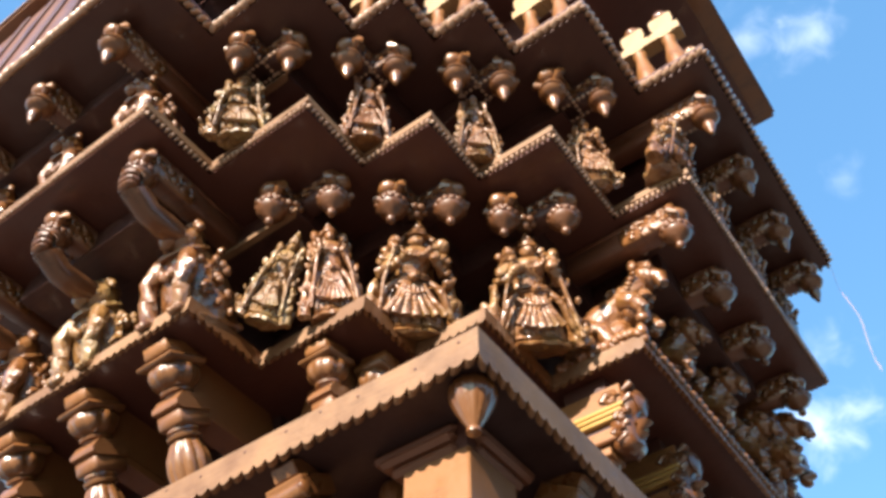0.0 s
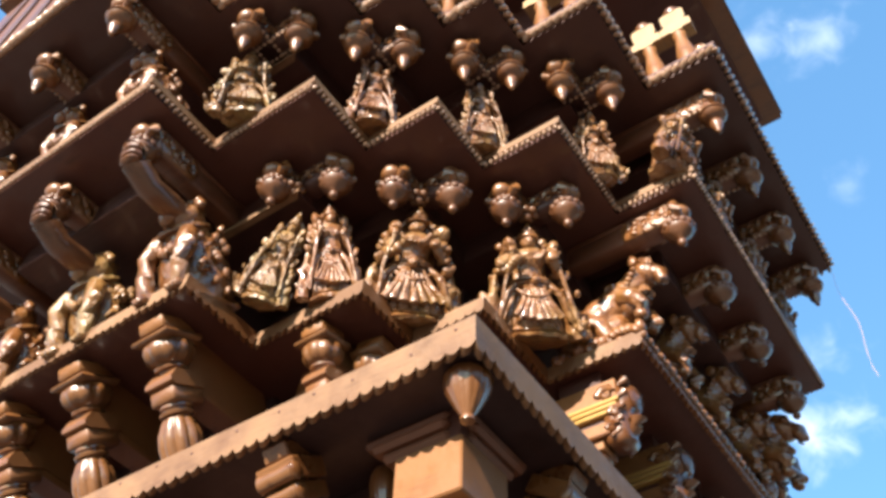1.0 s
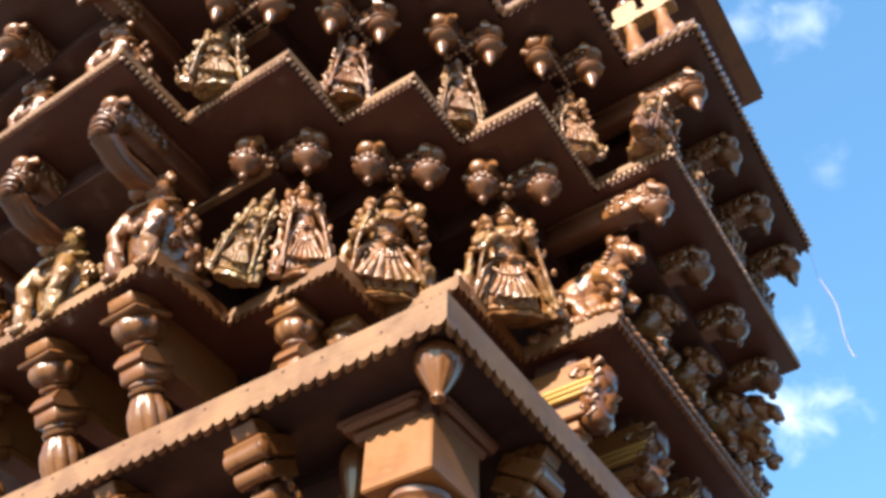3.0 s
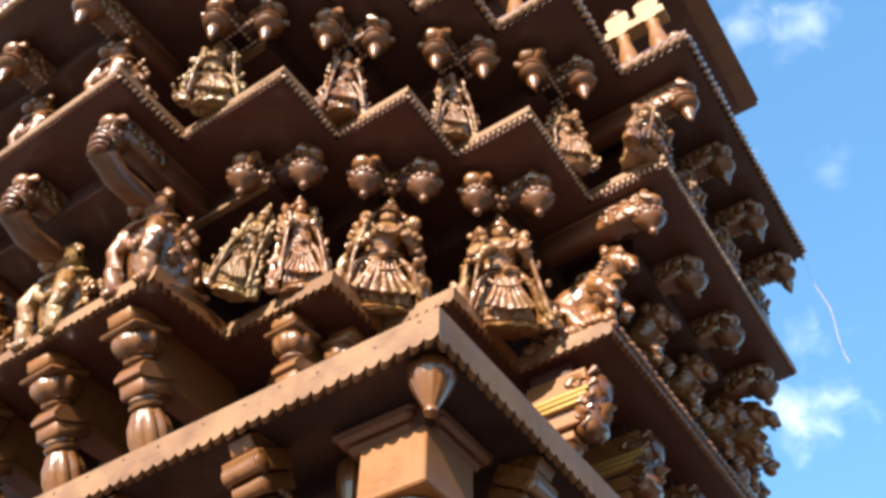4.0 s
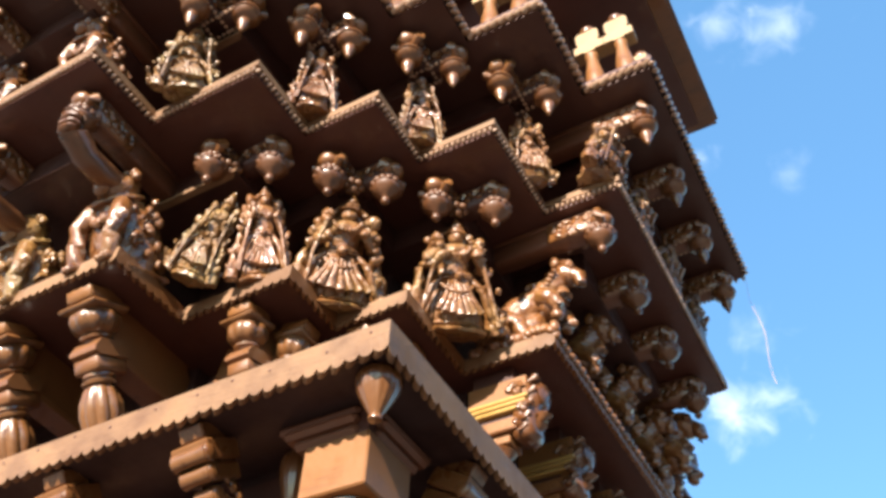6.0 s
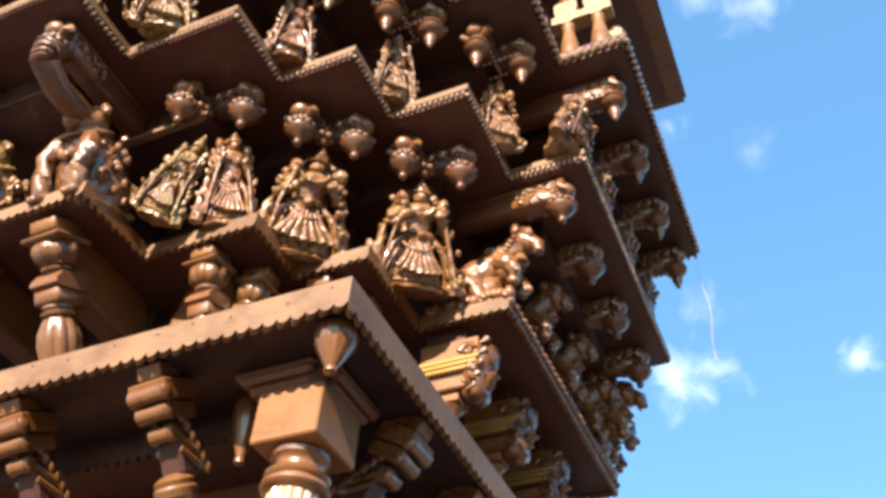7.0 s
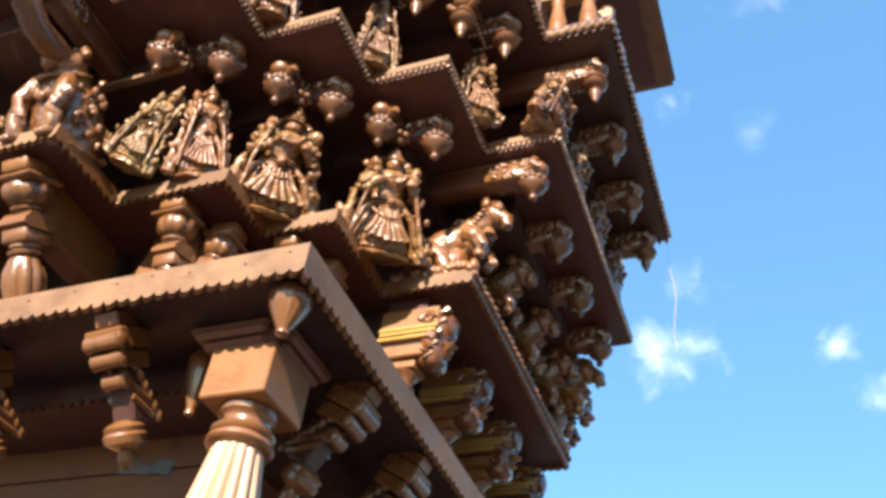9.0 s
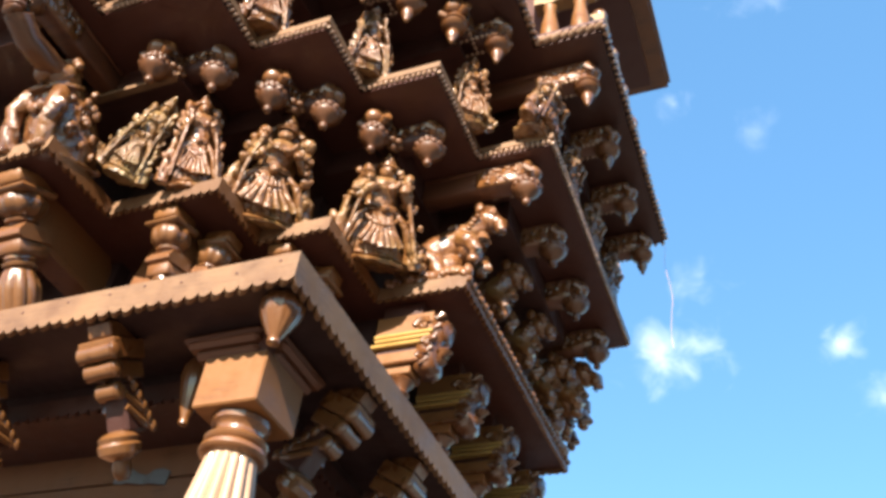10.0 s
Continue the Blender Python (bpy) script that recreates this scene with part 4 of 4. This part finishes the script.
# ---- under the plain cornice ----
def bracket_meshes():
    """The pieces of a hanging bracket of stacked scrolls that ends in a finial: unit height, front towards -y."""
    made = []
    for z0, z1, w, y0 in ((0.90, 1.0, 0.13, -0.10), (0.755, 0.885, 0.20, -0.16), (0.64, 0.745, 0.165, -0.13), (0.52, 0.60, 0.11, -0.07)):
        bm = bmesh.new()
        box(bm, (-w, y0, z0), (w, 0.22, z1), bevel=0.012)
        made.append(("block", mesh_of("block", bm, CARVED, False)))
    for z, w, y in ((0.80, 0.18, -0.15), (0.69, 0.15, -0.12), (0.56, 0.10, -0.06)):
        bm = bmesh.new()
        tube(bm, [(-w, y, z), (0, y, z), (w, y, z)], [0.055, 0.05, 0.055], 12)
        for sd in (-1, 1):
            blob(bm, (sd * w, y + 0.02, z), (0.035, 0.07, 0.06), seg=9)
        made.append(("roll", mesh_of("roll", bm, CARVED)))
    bm = bmesh.new()
    # core between scrolls and finial, in the darkened teak that stands for shade
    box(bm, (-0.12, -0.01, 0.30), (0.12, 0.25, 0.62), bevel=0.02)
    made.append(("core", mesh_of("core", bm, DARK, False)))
    for sd in (-1, 1):
        for k in range(7):
            bm = bmesh.new()
            blob(bm, (sd * 0.13, 0.02 + 0.045 * k, 0.72 - 0.065 * k), (0.035, 0.04, 0.045), seg=7)
            made.append(("bead", mesh_of("bead", bm, CARVED)))
        for k in range(2):
            bm = bmesh.new()
            tube(bm, [(sd * 0.12, 0.0, 0.54 - 0.08 * k), (sd * 0.13, 0.16, 0.44 - 0.08 * k), (sd * 0.12, 0.27, 0.38 - 0.06 * k)], [0.024, 0.03, 0.016], 6)
            made.append(("leaf_rib", mesh_of("leaf_rib", bm, CARVED)))
    bm = bmesh.new()
    lathe(bm, [(0.06, 0.32), (0.13, 0.30), (0.175, 0.275), (0.165, 0.245), (0.185, 0.225), (0.175, 0.18), (0.11, 0.15), (0.075, 0.135), (0.082, 0.09), (0.070, 0.05), (0.055, 0.035), (0.05, 0.02)][::-1], 32)
    made.append(("finial", mesh_of("finial", bm, CARVED)))
    return made


HANGER = bracket_meshes()
SPOTS = [((CX + u + 0.040, CY - 1.195, 2.775), (CX + u + 0.008, CY - 1.448, 3.158), (0, -1, 0)) for u in (0.98, 0.46, -0.06)]
SPOTS += [((CX + 1.36, CY - v, 2.775), (CX + 1.59, CY - v, 3.158), (1, 0, 0)) for v in (0.93, 0.50, 0.07, -0.36)]
for base, top, face in SPOTS:
    ob = new("hanging_bracket")
    ob.parent = car
    ob.matrix_world = lean(base, top, face) @ Matrix.Diagonal((0.68, 0.80, 1, 1))
    tagged(ob, "scrolled teak bracket ending in a finial")
    for name, mesh in HANGER:
        part(name, mesh, None, ob)


def pillar(x, y):
    ob = new("pillar")
    ob.parent = car
    ob.location = (x, y, 0)
    tagged(ob, "fluted teak corner pillar with a square block capital")
    bm = bmesh.new()
    lathe(bm, [(0.13, 2.20), (0.13, 2.26), (0.118, 2.30), (0.114, 2.45), (0.102, 2.58), (0.089, 2.66), (0.077, 2.74), (0.070, 2.785)], 128, flutes=16, depth=0.15, span=(2.30, 2.76))
    part("shaft", bm, SHAFT, ob, "pale fluted shaft", smooth=True)
    bm = bmesh.new()
    lathe(bm, [(0.068, 2.780), (0.086, 2.784), (0.094, 2.794), (0.092, 2.806), (0.078, 2.813), (0.076, 2.818), (0.086, 2.824), (0.089, 2.832), (0.083, 2.840), (0.066, 2.847),
               (0.063, 2.864), (0.068, 2.872), (0.080, 2.880), (0.083, 2.894), (0.07, 2.905)], 40)
    part("ring", bm, ARM, ob, "turned collar rings", smooth=True)
    bm = bmesh.new()
    box(bm, (-0.102, -0.105, 2.900), (0.102, 0.110, 3.062), bevel=0.005)
    part("block", bm, BLOCK, ob, "plain square block")
    bm = bmesh.new()
    box(bm, (-0.088, -0.091, 3.062), (0.088, 0.095, 3.158))
    part("neck", bm, TEAK, ob)
    for m in (pose(0, -0.075, 0, 0, 0, -90), pose(0.075, 0.0, 0, 0, 0, 180)):
        bm = bmesh.new()
        for z0, z1, x0, x1, reach in ((3.066, 3.098, -0.03, 0.03, 0.15), (3.098, 3.128, -0.045, 0.045, 0.18), (3.128, 3.157, -0.035, 0.035, 0.21)):
            box(bm, (x0, -reach, z0), (x1, 0.06, z1), m, bevel=0.012)
        part("capital_arm", bm, DIM, ob)
    return ob


pillar(-0.915, 1.770)
part("pendant", DROP, None, car, at=pose(-0.748, 1.593, 3.165), label="large fluted drop pendant")
part("pendant", DROP, None, car, at=pose(-1.146, 1.80, 3.16) @ Matrix.Diagonal((0.8, 0.8, 1.45, 1)), label="large fluted drop pendant")
# recessed beam and rail: the gloom under the cornice is in their colour
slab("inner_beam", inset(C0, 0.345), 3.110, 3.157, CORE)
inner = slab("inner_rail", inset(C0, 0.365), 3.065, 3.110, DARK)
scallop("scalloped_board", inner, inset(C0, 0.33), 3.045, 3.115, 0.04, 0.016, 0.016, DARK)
plank_z = 2.2
for k, h in enumerate((0.16, 0.15, 0.17, 0.14, 0.13, 0.15)):
    for a, b, c0, c1 in edges(inset(C0, 0.60)):
        d, length = (b - a).normalized(), (b - a).length
        bm = bmesh.new()
        board(bm, [(0, 0.004), (length * 0.5, 0.004), (length, 0.004)], h - 0.004, length, 0.015, c0, c1)
        part("plank", bm, BOARD, core0, at=run_pose(a, d, plank_z))
    plank_z += h


bm = bmesh.new()
for k in range(7):   # a crumpled scrap: strips of a sheet bent up and down, with a turned edge
    w0, w1 = -0.10 + 0.030 * k, -0.10 + 0.030 * (k + 1)
    y0, y1 = 0.006 * math.sin(k * 2.1), 0.006 * math.sin((k + 1) * 2.1)
    up0, up1 = 0.026 + 0.012 * math.sin(k * 1.3), 0.026 + 0.012 * math.sin((k + 1) * 1.3)
    q = [bm.verts.new(c) for c in ((w0, y0, -0.020), (w1, y1, -0.020), (w1, y1 + 0.004, up1), (w0, y0 + 0.004, up0), (w0, y0 + 0.005, -0.020), (w1, y1 + 0.005, -0.020), (w1, y1 + 0.009, up1), (w0, y0 + 0.009, up0))]
    for ids in ((0, 1, 2, 3), (7, 6, 5, 4), (0, 4, 5, 1), (3, 2, 6, 7), (0, 3, 7, 4), (1, 5, 6, 2)):
        bm.faces.new([q[n] for n in ids])
bmesh.ops.remove_doubles(bm, verts=bm.verts, dist=0.0005)
SCRAP = wood("grey_cloth", (0.060, 0.061, 0.066), (0.120, 0.120, 0.124), rough=0.6, coat=0.0, bump=0.2)
tagged(part("cloth_scrap", bm, SCRAP, None, smooth=True, at=pose(-1.50, CY - 0.927, 2.955, 0, 6, 0)), "crumpled grey cloth scrap stuck on the boards", "cloth scrap")


# ---- gallery posts over the roped cornice ----
def post_mesh():
    bm = bmesh.new()
    lathe(bm, [(0.050, 0.0), (0.052, 0.03), (0.034, 0.045), (0.040, 0.08), (0.045, 0.12), (0.041, 0.18), (0.032, 0.24), (0.026, 0.300), (0.034, 0.325), (0.034, 0.340), (0.026, 0.348), (0.032, 0.385)], 20)
    return mesh_of("post", bm, BLOCK)


def cap_mesh():
    """A flat board cut to a cross: two arms that meet the neighbouring caps and an upright block."""
    bm = bmesh.new()
    shape = [(-0.0715, -0.035), (-0.030, -0.035), (-0.026, -0.045), (0.026, -0.045), (0.030, -0.035), (0.0715, -0.035), (0.0715, 0.020), (0.050, 0.028), (0.050, 0.045),
             (0.056, 0.055), (0.056, 0.120), (0.044, 0.135), (-0.044, 0.135), (-0.056, 0.120), (-0.056, 0.055), (-0.050, 0.045), (-0.050, 0.028), (-0.0715, 0.020)]
    a = [bm.verts.new((x, -0.035, z)) for x, z in shape]
    b = [bm.verts.new((x, 0.035, z)) for x, z in shape]
    for i in range(len(shape)):
        j = (i + 1) % len(shape)
        bm.faces.new((a[i], a[j], b[j], b[i]))
    bm.faces.new(a)
    bm.faces.new(b[::-1])
    return mesh_of("post_cap", bm, YELLOW, False)


def knob_mesh():
    bm = bmesh.new()
    lathe(bm, [(0.020, 0.130), (0.036, 0.145), (0.042, 0.165), (0.034, 0.190), (0.012, 0.205)], 14)
    return mesh_of("knob", bm, CARVED)


KNOB = knob_mesh()
POST, CAP = post_mesh(), cap_mesh()
for u, v in C3[0][1:]:
    for du in (-0.28, -0.135):
        ob = part("post", POST, None, car, at=pose(CX + u + du, CY - v + 0.10, 5.066), label="turned golden gallery post")
        part("cap", CAP, None, ob, at=pose(0, 0, 0.38), label="pale flat cross-shaped post cap")
        part("knob", KNOB, None, ob, at=pose(0, 0, 0.38))
for k in range(5):
    ob = part("post", POST, None, car, at=pose(CX + 2.36 - 0.10, CY - 0.45 + 0.24 * k, 5.066), label="turned golden gallery post")
    part("cap", CAP, None, ob, at=pose(0, 0, 0.38, 0, 0, 90), label="pale flat cross-shaped post cap")
    part("knob", KNOB, None, ob, at=pose(0, 0, 0.38))
for k in range(5):
    ob = part("post", POST, None, car, at=pose(CX + 0.60 - 0.24 * k, CY - 2.27, 5.066), label="turned golden gallery post")
    part("cap", CAP, None, ob, at=pose(0, 0, 0.38), label="pale flat cross-shaped post cap")
    part("knob", KNOB, None, ob, at=pose(0, 0, 0.38))

# boarded parapet over the front bay
bm = bmesh.new()
box(bm, (CX - 1.02, CY - 2.385, 5.122), (CX + 0.77, CY - 2.345, 6.425), bevel=0.006)
parapet = part("parapet", bm, DIM, car, "dark boarded parapet over the front bay")
for k in range(6):
    bm = bmesh.new()
    box(bm, (-0.03, -0.012, 0.0), (0.03, 0.0, 1.29), bevel=0.004)
    part("batten", bm, TEAK, parapet, at=pose(CX - 0.72 + 0.288 * k, CY - 2.387, 5.125))

# a loose thread that hangs from the far end of the roped cornice
bm = bmesh.new()
tube(bm, [(CX + 2.335 - 0.012 * math.sin(k * 0.9), CY + 0.668 + 0.008 * math.sin(k * 1.7), 5.02 - 0.068 * k) for k in range(11)], [0.0017] * 11, 6)
PINK.node_tree.nodes["Principled BSDF"].inputs["Alpha"].default_value = 0.28
tagged(part("thread", bm, PINK, None), "pale pink loose thread hanging from the roped cornice", "thread")

# dark nail heads along the plain cornice
bm = bmesh.new()
lathe(bm, [(0.0045, 0.0), (0.004, 0.002), (0.002, 0.003)], 10)
NAIL = mesh_of("nail", bm, TEAK)
rnd = random.Random(12)
for k in range(14):
    x = CX + 1.60 - 0.145 * k + rnd.uniform(-0.03, 0.03)
    part("nail", NAIL, None, cornice0, at=pose(x, CY - 1.515, 3.205 + rnd.uniform(-0.018, 0.012), 90, 0, 0))
